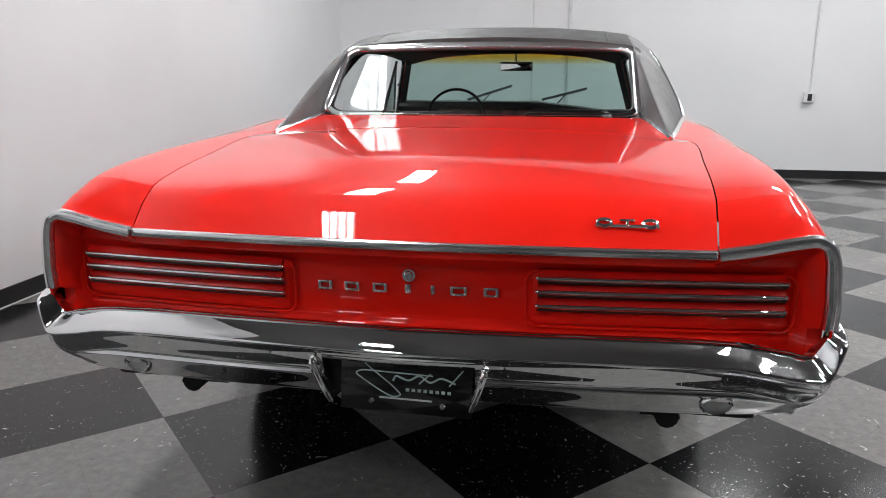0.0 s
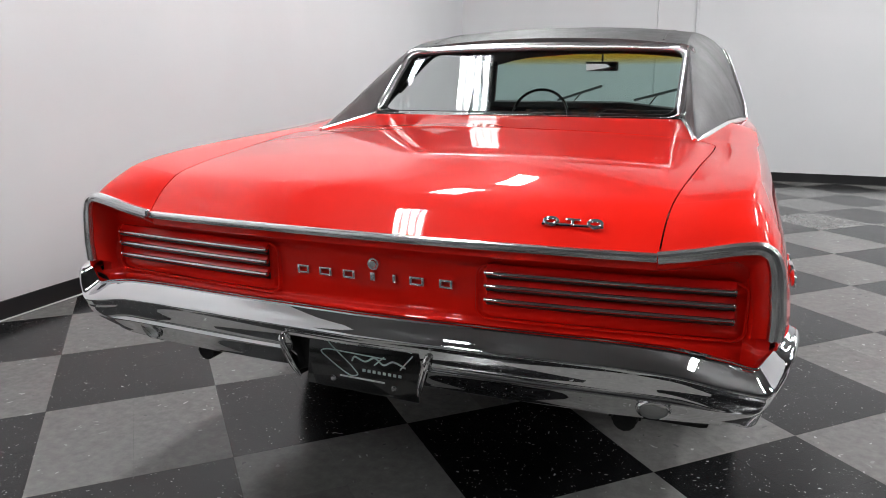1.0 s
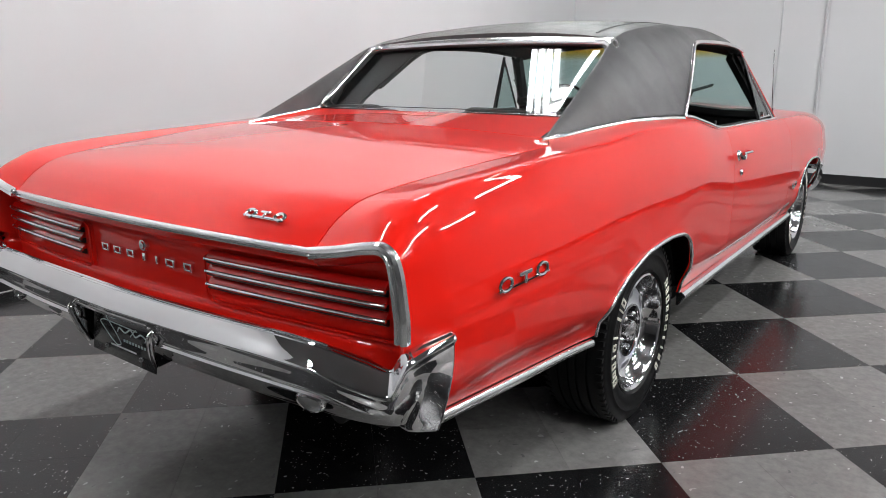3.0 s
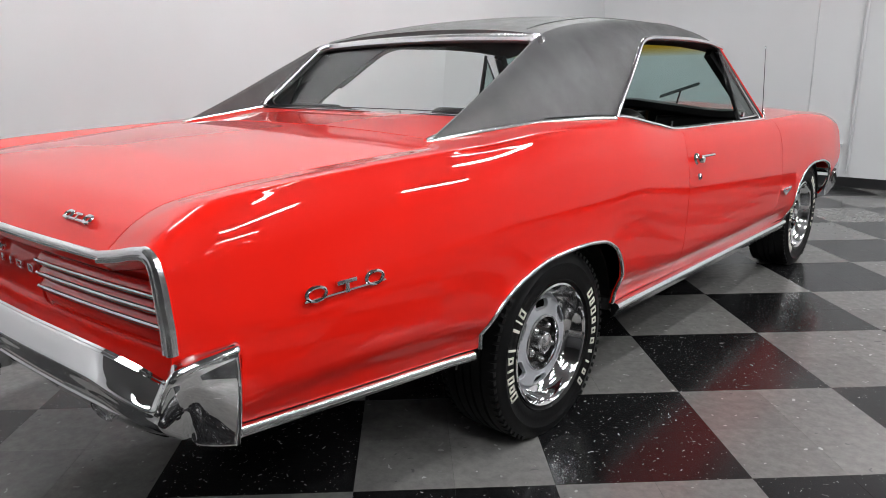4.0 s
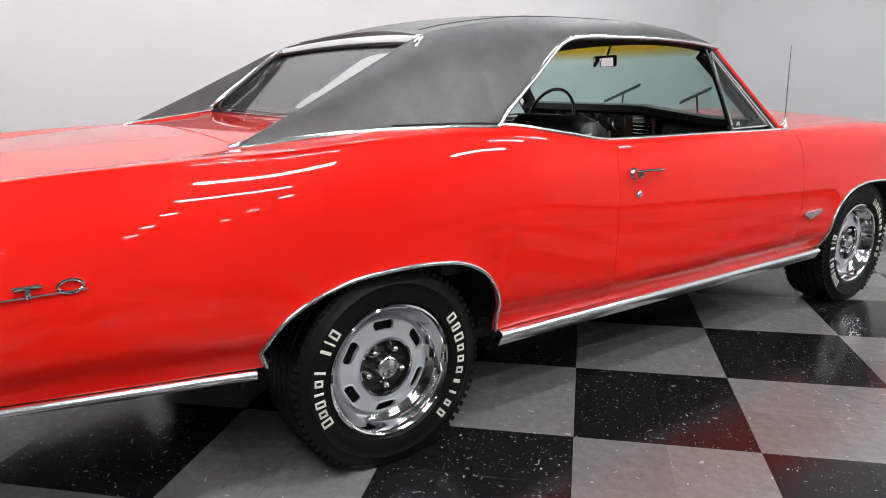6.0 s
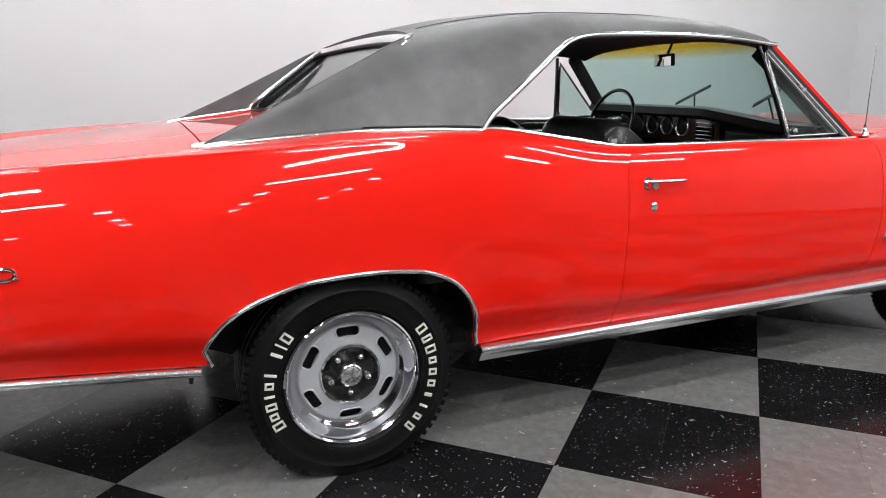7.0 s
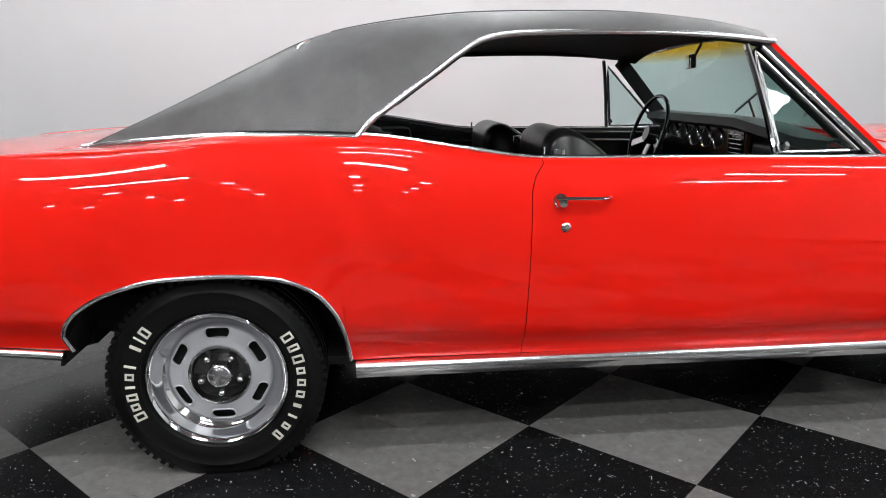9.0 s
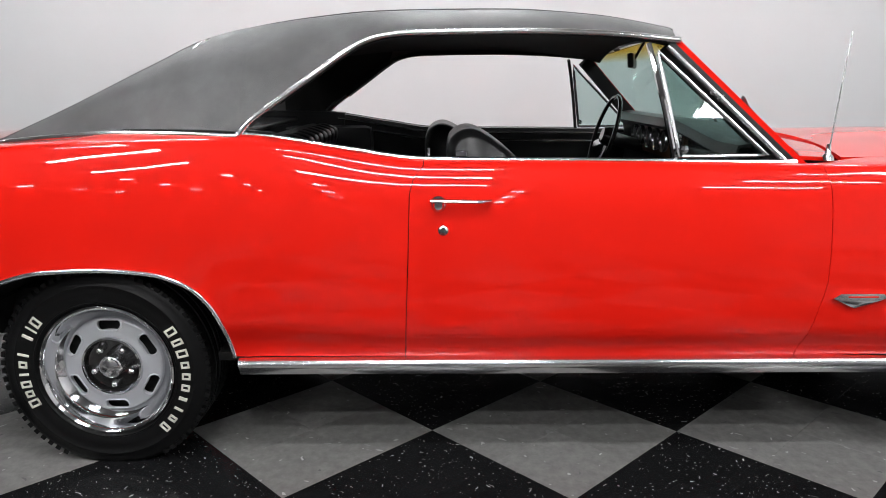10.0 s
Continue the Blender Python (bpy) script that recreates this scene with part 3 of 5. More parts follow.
# walls of the recess and the bright surround, one each side
TRIM = curve_of([(0, .668, .857), (.15, .742, .870), (.32, .818, .887), (.42, .854, .892), (.52, .880, .881), (.62, .893, .848), (.76, .901, .784), (.88, .904, .750), (1, .903, .704)])
for s in (1, -1):
    q = np.linspace(0, 1, 50)
    c = TRIM(q)
    yy = -1.318 + .012 * q
    line = np.stack([s * c[:, 0], yy, c[:, 1]], 1)
    T = np.gradient(c, axis=0)
    nrm = np.stack([s * -T[:, 1], 0 * q, T[:, 0]], 1)
    nrm /= np.linalg.norm(nrm, axis=1, keepdims=True)
    wide = 1 + .15 * np.clip((q - .5) / .2, 0, 1)
    sur = part("tail_surround", sweep(line, np.array([(-.006, -.014), (.005, -.014), (.010, -.011), (.011, -.004), (.006, -.001), (.011, .003), (.010, .008), (.004, .013), (-.006, .013)]) * [s, 1], up=nrm, scale=wide), BRIGHT, car, "bright metal tail surround moulding")
    inner = line - nrm * .015 * wide[:, None] + [0, .002, 0]
    deep = np.stack([s * (.640 + (c[:, 0] - .668) * .92), np.interp(q, [0, .3, 1], [-1.265, -1.245, -1.232]), .806 + (c[:, 1] - .852) * .88], 1)
    G = np.stack([inner * (1 - k) + deep * k - nrm * 0.006 * np.sin(np.pi * k) for k in np.linspace(0, 1, 7)], 1)
    part("recess_wall", shell(G, .008, out=(s * 1.3, -1.29, 1.0)), RED, sur)
    # lamp panel with three louvres
    L = []
    xa, xb = .268, .852
    gx = np.linspace(xa, xb, 33)
    for z in np.linspace(.670, .803, 17):
        r = .03
        dx = np.maximum(0, np.maximum(xa + r - gx, gx - (xb - r)))
        dz = max(0, .670 + r - z, z - (.803 - r))
        rim = np.clip(1 - (r - np.hypot(dx, dz)) / .010, 0, 1)
        L.append(np.stack([s * gx, panel_y(gx) - .014 + .016 * np.clip(rim, 0, 1), np.full(33, z)], 1))
    lamp = part("tail_lamp", shell(np.stack(L, 1), .01, out=(0, 0, .7)), RED, car, "recessed red tail lamp with three chrome louvres")
    rim = []
    for cx, cz, a0 in ((xb - .03, .773, 0), (xa + .03, .773, 90), (xa + .03, .700, 180), (xb - .03, .700, 270)):
        for k in range(0, 91, 15):
            rim.append((cx + .028 * math.cos(radians(a0 + k)), cz + .028 * math.sin(radians(a0 + k))))
    rim = [(a[0] + (b[0] - a[0]) * k / 8, a[1] + (b[1] - a[1]) * k / 8) for a, b in zip(rim, rim[1:] + rim[:1]) for k in range(8 if abs(a[0] - b[0]) > .1 else 1)]
    rim = np.array([(s * a, panel_y(a) - .013, b) for a, b in rim])
    part("lamp_rim", sweep(rim, ring_profile(.0032, 6), up=(0, -1, 0), closed=True), RED, lamp)
    for zb in (.785, .754, .721):
        gx2 = np.linspace(.296, .824, 30)
        base = np.stack([s * gx2, panel_y(gx2) - .012, np.full(30, zb)], 1)
        part("lamp_lens", sweep(base, np.array([(-.004, .003), (.017, .003), (.015, .006), (.004, .0185), (-.004, .0195)]) * [s, 1]), LENS_RED, lamp, "sloping red lens strip")
        # black strip put in for the shade under each bar
        part("louvre_shade", sweep(base, np.array([(-.004, -.0135), (.008, -.0125), (.018, -.007), (.019, .002), (-.004, .003)]) * [s, 1]), BLACK_TRIM, lamp, "black strip for the shade under a louvre bar")
        bar = part("louvre", sweep(base + [0, -.019, .002], ring_profile(.0054, 12), scale=np.interp(np.arange(30), [0, 2, 27, 29], [.7, 1, 1, .7])), CHROME, lamp, "thin chrome louvre bar")
        for e in (0, -1):
            bm = bmesh.new()
            bmesh.ops.create_uvsphere(bm, u_segments=14, v_segments=8, radius=.0056)
            bmesh.ops.translate(bm, vec=base[e] + [0, -.018, .002], verts=bm.verts)
            part("louvre_end", bm, CHROME, bar)

# lock and the row of seven chrome blocks on the tail panel
bm = lathe([(0, .012), (.009, .012), (.011, .009), (.015, .009), (.017, .004), (.017, -.01)], 28)
bmesh.ops.transform(bm, matrix=Matrix.Translation((.004, -1.292, .776)) @ Matrix.Rotation(radians(-90), 4, "Z"), verts=bm.verts)
part("boot_lock", bm, BRIGHT, tail_panel, "round chrome boot lock")


def frame_block(w, h, d, hole):
    """A plain block, or a plain frame with an opening, lying in the xz plane and facing -y."""
    bm = bmesh.new()
    if not hole:
        return box(0, 0, 0, w, d, h, .0015, bm)
    t = .0068
    box(-(w - t) / 2, 0, 0, t, d, h, .0012, bm)
    box((w - t) / 2, 0, 0, t, d, h, .0012, bm)
    box(0, 0, (h - t * .8) / 2, w - 2 * t + .002, d * .98, t * .8, .001, bm)
    box(0, 0, -(h - t * .8) / 2, w - 2 * t + .002, d * .98, t * .8, .001, bm)
    return bm


for cx, wid, hole in ((-.197, .034, True), (-.132, .036, True), (-.065, .034, True), (.001, .014, False), (.059, .009, False), (.118, .038, True), (.192, .034, True)):
    bm = frame_block(wid, .022, .010, hole)
    bmesh.ops.translate(bm, vec=(cx, panel_y(cx) - .004, .743), verts=bm.verts)
    part("chrome_block", bm, BRIGHT, tail_panel, "small chrome badge block")


def badge(parent, m):
    """A three-piece chrome badge on a thin bar: two rings and a short bar between them."""
    own = part("badge", sweep(np.array([m @ Vector((a, 0, -.010)) for a in np.linspace(-.118, .118, 8)]), ring_profile(.0035, 6), up=(.3, .3, .9)), CHROME, parent, "chrome script-like badge of rings and bars")
    for cx in (-.085, .085):
        a = np.linspace(0, 2 * np.pi, 24, endpoint=False)
        pts = np.array([m @ Vector((cx + .026 * np.cos(k), 0, .002 + .015 * np.sin(k))) for k in a])
        part("badge_ring", sweep(pts, ring_profile(.0046, 8), up=np.array((m.to_3x3() @ Vector((0, -1, 0)))[:]), closed=True), CHROME, own)
    bm = box(0, 0, .012, .058, .009, .010, .002)
    box(0, 0, -.001, .012, .009, .026, .002, bm)
    bmesh.ops.transform(bm, matrix=m, verts=bm.verts)
    part("badge_bar", bm, CHROME, own)


badge(lid, Matrix.Translation((.482, -1.277, .908)) @ Matrix.Rotation(radians(-50), 4, "X") @ Matrix.Diagonal((.57, 1, .62, 1)))
quarters = [o for o in car.children if o.name.startswith("quarter_panel")]
for o, s in zip(quarters, (1, -1)):
    p = on_side(-.915, .757, .006)
    badge(o, Matrix.Translation((s * p[0], p[1], p[2])) @ Matrix.Rotation(radians(90 * s), 4, "Z") @ Matrix.Rotation(radians(-2), 4, "X"))


# ---- rear bumper ----
def bumper_part(q0, q1, n, upper_only, s):
    q = np.linspace(q0, q1, n)
    c = B_PATH(q)
    T = np.gradient(c, axis=0)
    N = np.stack([T[:, 1], -T[:, 0]], 1)
    N /= np.linalg.norm(N, axis=1, keepdims=True)
    if n > 20:
        w = 11
        pad = np.concatenate([np.repeat(N[:1], w, 0), N, np.repeat(N[-1:], w, 0)])
        N = np.stack([pad[k:k + n] for k in range(2 * w + 1)]).mean(0)
        N /= np.linalg.norm(N, axis=1, keepdims=True)
    t, r, b = B_TOP(q), B_RIDGE(q)[:, 0], B_LOW(q)
    inward = np.interp(q, [0, .66, .74, .80, 1], [.085, .085, .05, .018, .012])
    crease = .008 * np.clip((.70 - q) / .12, 0, 1)
    sec = [(t[:, 0] + inward, t[:, 1] - .95 * inward), (t[:, 0] + .005, t[:, 1] - .003), (t[:, 0], t[:, 1]), (t[:, 0] * .5, t[:, 1] * .55 + r * .45), (.006 + 0 * q, r + .006), (0 * q, r - .003), (.006 + 0 * q, r - .016)]
    if not upper_only:
        lo, top = b[:, 1], r - .016
        sec += [(.006 + k ** 1.7 * (b[:, 0] - .006) - c * crease, top - k * (top - lo)) for k, c in ((.16, -.2), (.32, -.3), (.41, .3), (.46, 1), (.51, .3), (.62, 0), (.8, 0), (.95, 0))] + [(b[:, 0] + .004, lo - .003), (b[:, 0] + .038, lo)]
    else:
        sec += [(.010 + 0 * q, r - .030), (.05 + 0 * q, r - .033)]
    G = np.stack([np.stack([s * (c[:, 0] - N[:, 0] * d), c[:, 1] - N[:, 1] * d, z], 1) for d, z in sec], 1)
    if not upper_only:
        # the end leans: its top stops short of its foot
        k = np.clip((q - .80) / .20, 0, 1) ** 1.5
        G[:, :, 0] -= s * (.010 * np.clip((q - .975) / .025, 0, 1) ** 2)[:, None]
        G[:, :, 1] -= k[:, None] * .014 * np.clip((G[:, :, 2] - .456) / .22, 0, 1)
    # finer rows
    k = np.linspace(0, len(sec) - 1, 3 * (len(sec) - 1) + 1)
    i = np.clip(k.astype(int), 0, len(sec) - 2)
    f = (k - i)[None, :, None]
    p0, p1, p2, p3 = G[:, np.clip(i - 1, 0, None)], G[:, i], G[:, i + 1], G[:, np.clip(i + 2, None, len(sec) - 1)]
    G = .5 * (2 * p1 + (p2 - p0) * f + (2 * p0 - 5 * p1 + 4 * p2 - p3) * f ** 2 + (3 * p1 - p0 - 3 * p2 + p3) * f ** 3)
    return G


bumper = part("rear_bumper", shell(np.concatenate([bumper_part(0, .145, 8, True, -1)[::-1], bumper_part(0, .145, 8, True, 1)[1:]]), .006, out=(0, -1.2, .55)), CHROME, car, "chrome rear bumper with wrap-around ends")
for s in (1, -1):
    half = part("bumper_half", shell(bumper_part(.145, 1, 110, False, s), .006, out=(s * .3, -1.2, .55)), CHROME, bumper)
    # slanted return beside the number plate
    fore = curve_of([(0, s * .186, -1.412, .606), (.4, s * .178, -1.404, .560), (1, s * .160, -1.384, .497)])(np.linspace(0, 1, 14))
    rear_line = fore * [.93, 0, 1] + [0, -1.330, 0]
    part("plate_return", shell(np.stack([fore * (1 - k) + rear_line * k for k in np.linspace(0, 1, 6)], 1), .004, out=(s * .4, -1.36, .55)), CHROME, bumper)
    line = np.array([(s * .196, -1.412, .606), (s * .190, -1.416, .590), (s * .176, -1.408, .545), (s * .160, -1.390, .497)])
    line = curve_of([(k, *p) for k, p in enumerate(line)])(np.linspace(0, 3, 22))
    part("notch_rib", sweep(line, ring_profile(.0085, 12), up=(0, -1, 0), scale=np.interp(np.arange(22), [0, 4, 17, 21], [.5, 1, 1, .6])), CHROME, bumper)
    # reversing lamp
    m = Matrix.Translation((.012 + s * .672, -1.357, .537)) @ Matrix.Rotation(radians(-90 + s * 8), 4, "Z") @ Matrix.Rotation(radians(20), 4, "Y")
    bm = lathe([(.0, .000), (.018, -.001), (.027, -.004), (.028, -.01)], 32)
    bmesh.ops.transform(bm, matrix=m @ Matrix.Diagonal((1, 1.10, .86, 1)), verts=bm.verts)
    bl = part("reversing_lamp", bm, LAMP_GLASS, bumper, "round ribbed clear reversing lamp")
    bm = lathe([(.026, -.004), (.027, .003), (.030, .004), (.033, .000), (.034, -.012)], 32)
    bmesh.ops.transform(bm, matrix=m @ Matrix.Diagonal((1, 1.10, .86, 1)), verts=bm.verts)
    part("lamp_bezel", bm, CHROME, bl, "chrome lamp bezel")
    bm = lathe([(.0, .02), (.026, .02), (.030, .03), (.032, .02), (.032, -.35), (.028, -.35)], 24)
    bmesh.ops.transform(bm, matrix=Matrix.Translation((s * .610, -1.17, .425)) @ Matrix.Rotation(radians(-90), 4, "Z") @ Matrix.Diagonal((1, 1.0, .42, 1)), verts=bm.verts)
    part("exhaust_tip", bm, UNDER, car, "dark flattened exhaust tip")

part("plate_backing", box(0, -1.340, .565, .36, .04, .12, .01), UNDER, bumper, "black backing behind the number plate")

# plate in the notch: dark glossy dealer plate with pale strokes
pm = Matrix.Translation((.014, -1.383, .553)) @ Matrix.Rotation(radians(-7), 4, "X") @ Matrix.Rotation(radians(1.0), 4, "Y")
bm = box(0, 0, 0, .300, .003, .146, .0013)
bmesh.ops.transform(bm, matrix=pm, verts=bm.verts)
plate = part("dealer_plate", bm, BLACK_GLOSS, car, "glossy black dealer plate with pale abstract strokes")


def stroke(points, r, parent, name="plate_stroke"):
    f = curve_of([(k, *p) for k, p in enumerate(points)])
    q = np.linspace(0, len(points) - 1, 10 * len(points))
    P = np.array([pm @ Vector((a, -.0022, b)) for a, b in f(q)])
    part(name, sweep(P, ring_profile(r, 6, .35), up=np.array((pm.to_3x3() @ Vector((0, -1, 0)))[:])), MARK, parent)


stroke([(-.035, .045), (-.085, .048), (-.095, .038), (-.03, -.012), (-.012, -.030), (-.03, -.036), (-.09, -.006), (-.115, .012), (-.09, .020), (.06, .018)], .0016, plate)
stroke([(-.03, .000), (-.022, .012), (.005, .004), (.030, .016), (.055, .003), (.080, .014), (.112, .004)], .0022, plate)
stroke([(.03, -.002), (.055, .022)], .0016, plate)
stroke([(.098, -.002), (.128, .036)], .0016, plate)
for k in range(8):
    a = .004 + k * .0135
    bm = box(a, -.002, -.018, .008, .001, .007, .0003)
    bmesh.ops.transform(bm, matrix=pm, verts=bm.verts)
    part("plate_bar", bm, MARK, plate)
bm = box(.0, -.002, -.040, .12, .001, .004, .0003)
bmesh.ops.transform(bm, matrix=pm, verts=bm.verts)
part("plate_bar", bm, GREY_PIPE, plate)
for a in (-.078, .085):
    bm = lathe([(0, .006), (.004, .006), (.007, .003), (.008, 0)], 16)
    bmesh.ops.transform(bm, matrix=pm @ Matrix.Translation((a, -.002, -.050)) @ Matrix.Rotation(radians(-90), 4, "Z"), verts=bm.verts)
    part("plate_screw", bm, STEEL, plate)
    bm = box(a, -.0015, .058, .020, .002, .006, .0008)
    bmesh.ops.transform(bm, matrix=pm, verts=bm.verts)
    part("plate_slot", bm, GREY_PIPE, plate)

# ---- roof ----
ZC = curve_of([(.33, 1.364), (.42, 1.390), (.52, 1.413), (.66, 1.438), (.85, 1.456), (1.05, 1.463), (1.3, 1.460), (1.5, 1.449), (1.75, 1.418), (1.93, 1.383), (2.0, 1.362)])
RIDGE = curve_of([(-.350, .690, 1.022), (-.115, .664, 1.128), (.16, .632, 1.262), (.34, .610, 1.345), (.46, .606, 1.375), (.66, .610, 1.402), (.9, .618, 1.422), (1.3, .622, 1.426), (1.6, .618, 1.408), (1.85, .606, 1.365), (1.93, .60, 1.348)])
BASE_EDGE = curve_of([(-.350, .692, 1.019), (-.1, .748, 1.043), (.1, .788, 1.055), (.3, .824, 1.056), (.486, .850, 1.050)])
DLO = curve_of([(.486, .850, 1.050), (.505, .846, 1.075), (.60, .822, 1.148), (.72, .790, 1.233), (.80, .766, 1.290), (.86, .748, 1.325), (.92, .737, 1.342), (1.0, .732, 1.350), (1.33, .728, 1.354), (1.6, .722, 1.346), (1.83, .708, 1.326)])


def roof_edge(y):
    y = np.asarray(y, float)
    return np.where((y < .486)[..., None], BASE_EDGE(np.clip(y, -.350, .486)), DLO(np.clip(y, .486, 1.83)))


def header(x):
    """The roof's front edge."""
    return 1.945 - .102 * (np.abs(x) / .606) ** 2


def rear_edge(x):
    return .405 - .065 * (np.abs(x) / .6) ** 2


u = np.linspace(-1, 1, 49)
w = np.linspace(0, 1, 60)
U, W = np.meshgrid(u, w, indexing="ij")
Y = .40 + 1.54 * W
for _ in range(3):
    R = RIDGE(Y)
    X = U * R[..., 0]
    Y = rear_edge(X) + (header(X) - rear_edge(X)) * W
R = RIDGE(Y)
zc = ZC(Y)[..., 0]
Z = zc + (R[..., 1] - zc) * np.abs(U) ** 2.4
roof = part("roof", shell(np.stack([U * R[..., 0], Y, Z], -1), .016, out=(0, 1.1, 1.0)), VINYL, car, "black grained vinyl roof covering")
for s in (1, -1):
    ys = np.r_[np.linspace(-.350, .48, 40), cos_space(.487, .92, 24), np.linspace(.94, 1.826, 40)]
    R, E = RIDGE(ys), roof_edge(ys)
    G = []
    for k in np.linspace(0, 1, 15):
        cx, cz = R[:, 0] + .62 * (E[:, 0] - R[:, 0]), R[:, 1] - .26 * (R[:, 1] - E[:, 1])
        G.append(np.stack([(1 - k) ** 2 * R[:, 0] + 2 * k * (1 - k) * cx + k * k * E[:, 0], ys, (1 - k) ** 2 * R[:, 1] + 2 * k * (1 - k) * cz + k * k * E[:, 1]], 1))
    G = np.stack(G, 1)
    part("sail_panel", shell(mirrored(G, s), .010, out=(0, .8, 1.0)), VINYL, roof)
    # inner flank of the buttress, down to the rear window
    ys = np.linspace(-.333, .345, 30)
    R = RIDGE(ys)
    f = (ys + .333) / .678
    gx = np.interp(ys, [-.333, -.02, .345], [.688, .632, .604])
    gz = np.interp(ys, [-.333, -.02, .1, .345], [1.022, 1.064, 1.14, 1.305])
    G = np.stack([np.stack([R[:, 0] * (1 - k) + gx * k, ys + .02 * k * np.sin(np.pi * f), R[:, 1] * (1 - k) + gz * k], 1) for k in np.linspace(0, 1, 6)], 1)
    part("buttress_flank", shell(mirrored(G, s), .006, out=(s * .75, .0, 1.05)), VINYL, roof)
    ys = np.linspace(-.365, .0, 20)
    line = np.stack([np.interp(ys, [-.365, -.02, .0], [.690, .634, .628]), ys, np.interp(ys, [-.365, -.333, -.02, .0], [1.019, 1.026, 1.069, 1.072])], 1)
    part("flank_moulding", sweep(mirrored(line, s), ring_profile(.008, 8)), BRIGHT, roof, "chrome moulding along the foot of the buttress")
    # sewn seam along the roof
    ys = np.linspace(.40, 1.86, 50)
    R, zc = RIDGE(ys), ZC(ys)[..., 0]
    xx = R[:, 0] * .84
    line = np.stack([s * xx, ys, zc + (R[:, 1] - zc) * .84 ** 2.4 + .001], 1)
    part("roof_seam", sweep(line, ring_profile(.004, 6, .6)), VINYL, roof)
    # moulding at the foot of the sail, round the side window and over it
    ys = np.linspace(-.368, .484, 40)
    line = BASE_EDGE(np.clip(ys, -.350, .486))
    line = np.stack([line[:, 0] + .003, ys, line[:, 1] - .003], 1)
    k = np.interp(ys, [-.368, -.29, .484], [.55, 1.25, .9])
    part("sail_moulding", sweep(mirrored(line, s), ring_profile(.0095, 10), up=(s * .6, 0, .8), scale=k), BRIGHT, roof, "chrome moulding at the foot of the vinyl")
    ys = np.r_[np.linspace(.486, .92, 40), np.linspace(.94, 1.835, 40)]
    line = DLO(np.clip(ys, .486, 1.83))
    line = np.stack([line[:, 0] + .004, ys, line[:, 1]], 1)
    part("window_moulding", sweep(mirrored(line, s), ring_profile(.0095, 10), up=(s * .85, 0, .5)), BRIGHT, roof, "chrome drip moulding over the side window")
    # belt moulding along the sill of the side window
    ys = np.linspace(.478, 2.17, 70)
    b = LINES[0](ys)
    line = np.stack([b[:, 0] + .004, ys, b[:, 1] + .004], 1)
    part("belt_moulding", sweep(mirrored(line, s), ring_profile(.0075, 8)), BRIGHT, car, "thin chrome belt moulding")
    # roof inside edge, dark
    ys = np.linspace(.60, 1.84, 40)
    line = DLO(ys)
    line = np.stack([line[:, 0] - .022, ys, line[:, 1] - .002], 1)
    part("roof_rail", sweep(mirrored(line, s), [(-.020, -.010), (.018, -.008), (.020, .008), (-.020, .014)], up=(0, 0, 1)), LINER, roof, "black inner roof rail")

# rear window
def glass_point(u, w):
    x = u * (.612 - .022 * w)
    rim = np.minimum(np.abs(u), 1) ** 30
    yb = .030 - .012 * u ** 2 - .028 * rim
    yt = .385 - .031 * u ** 2 - .014 * rim
    return np.stack([x, yb + (yt - yb) * w, 1.070 + (1.338 - 1.070 - .016 * u ** 2) * w], -1)


U, W = np.meshgrid(np.linspace(-1, 1, 31), np.linspace(0, 1, 13), indexing="ij")
rear_glass = part("rear_window", shell(glass_point(U, W), .004, out=(0, .6, .9)), GLASS, car, "clear rear window glass in a chrome frame")
rear_glass.visible_shadow = False


def glass_loop(grow, lift):
    """Rounded loop along the edge of the rear window, grow metres outside it and lift proud."""
    a, b, r = .612 + grow, .222 + grow, .055
    pts = []
    for cx, cw, a0 in ((1, 1, 0), (-1, 1, 90), (-1, -1, 180), (1, -1, 270)):
        for k in np.linspace(0, 90, 9):
            pts.append((cx * (a - r) + r * np.cos(radians(a0 + k)), cw * (b - r) + r * np.sin(radians(a0 + k))))
    fine = []
    for p, n in zip(pts, pts[1:] + pts[:1]):
        m = max(1, int(math.hypot(n[0] - p[0], n[1] - p[1]) / .05))
        fine += [(p[0] + (n[0] - p[0]) * k / m, p[1] + (n[1] - p[1]) * k / m) for k in range(m)]
    fine = np.array(fine)
    w = (fine[:, 1] + .222) / .444
    line = glass_point(fine[:, 0] / (.612 - .022 * np.clip(w, 0, 1)), w)
    return line + np.array([0, -.60, .80]) * lift, np.interp(w, [0, .12, 1], [.05, 1, 1])


line, k = glass_loop(.010, .010)
trim = part("window_trim", sweep(line, ring_profile(.0225, 14, .62), up=(0, -.60, .80), closed=True, scale=k), BRIGHT, rear_glass, "wide rounded chrome rear window trim")
line, k = glass_loop(-.010, .006)
part("trim_seal", sweep(line, ring_profile(.0075, 8), up=(0, -.60, .80), closed=True, scale=k), BLACK_TRIM, trim)
line, k = glass_loop(.027, .012)
part("trim_bead", sweep(line, ring_profile(.0050, 8), up=(0, -.60, .80), closed=True, scale=k), BRIGHT, trim)

# ---- windshield and pillars ----
def shield_point(u, w):
    x = u * (.80 - .135 * w)
    yb = 2.400 - .205 * np.abs(u) ** 1.9
    yt = 1.955 - .115 * np.abs(u) ** 2
    return np.stack([x, yb + (yt - yb) * w, .972 - .012 * np.abs(u) + (1.372 - .972 - .040 * np.abs(u) ** 2) * w], -1)


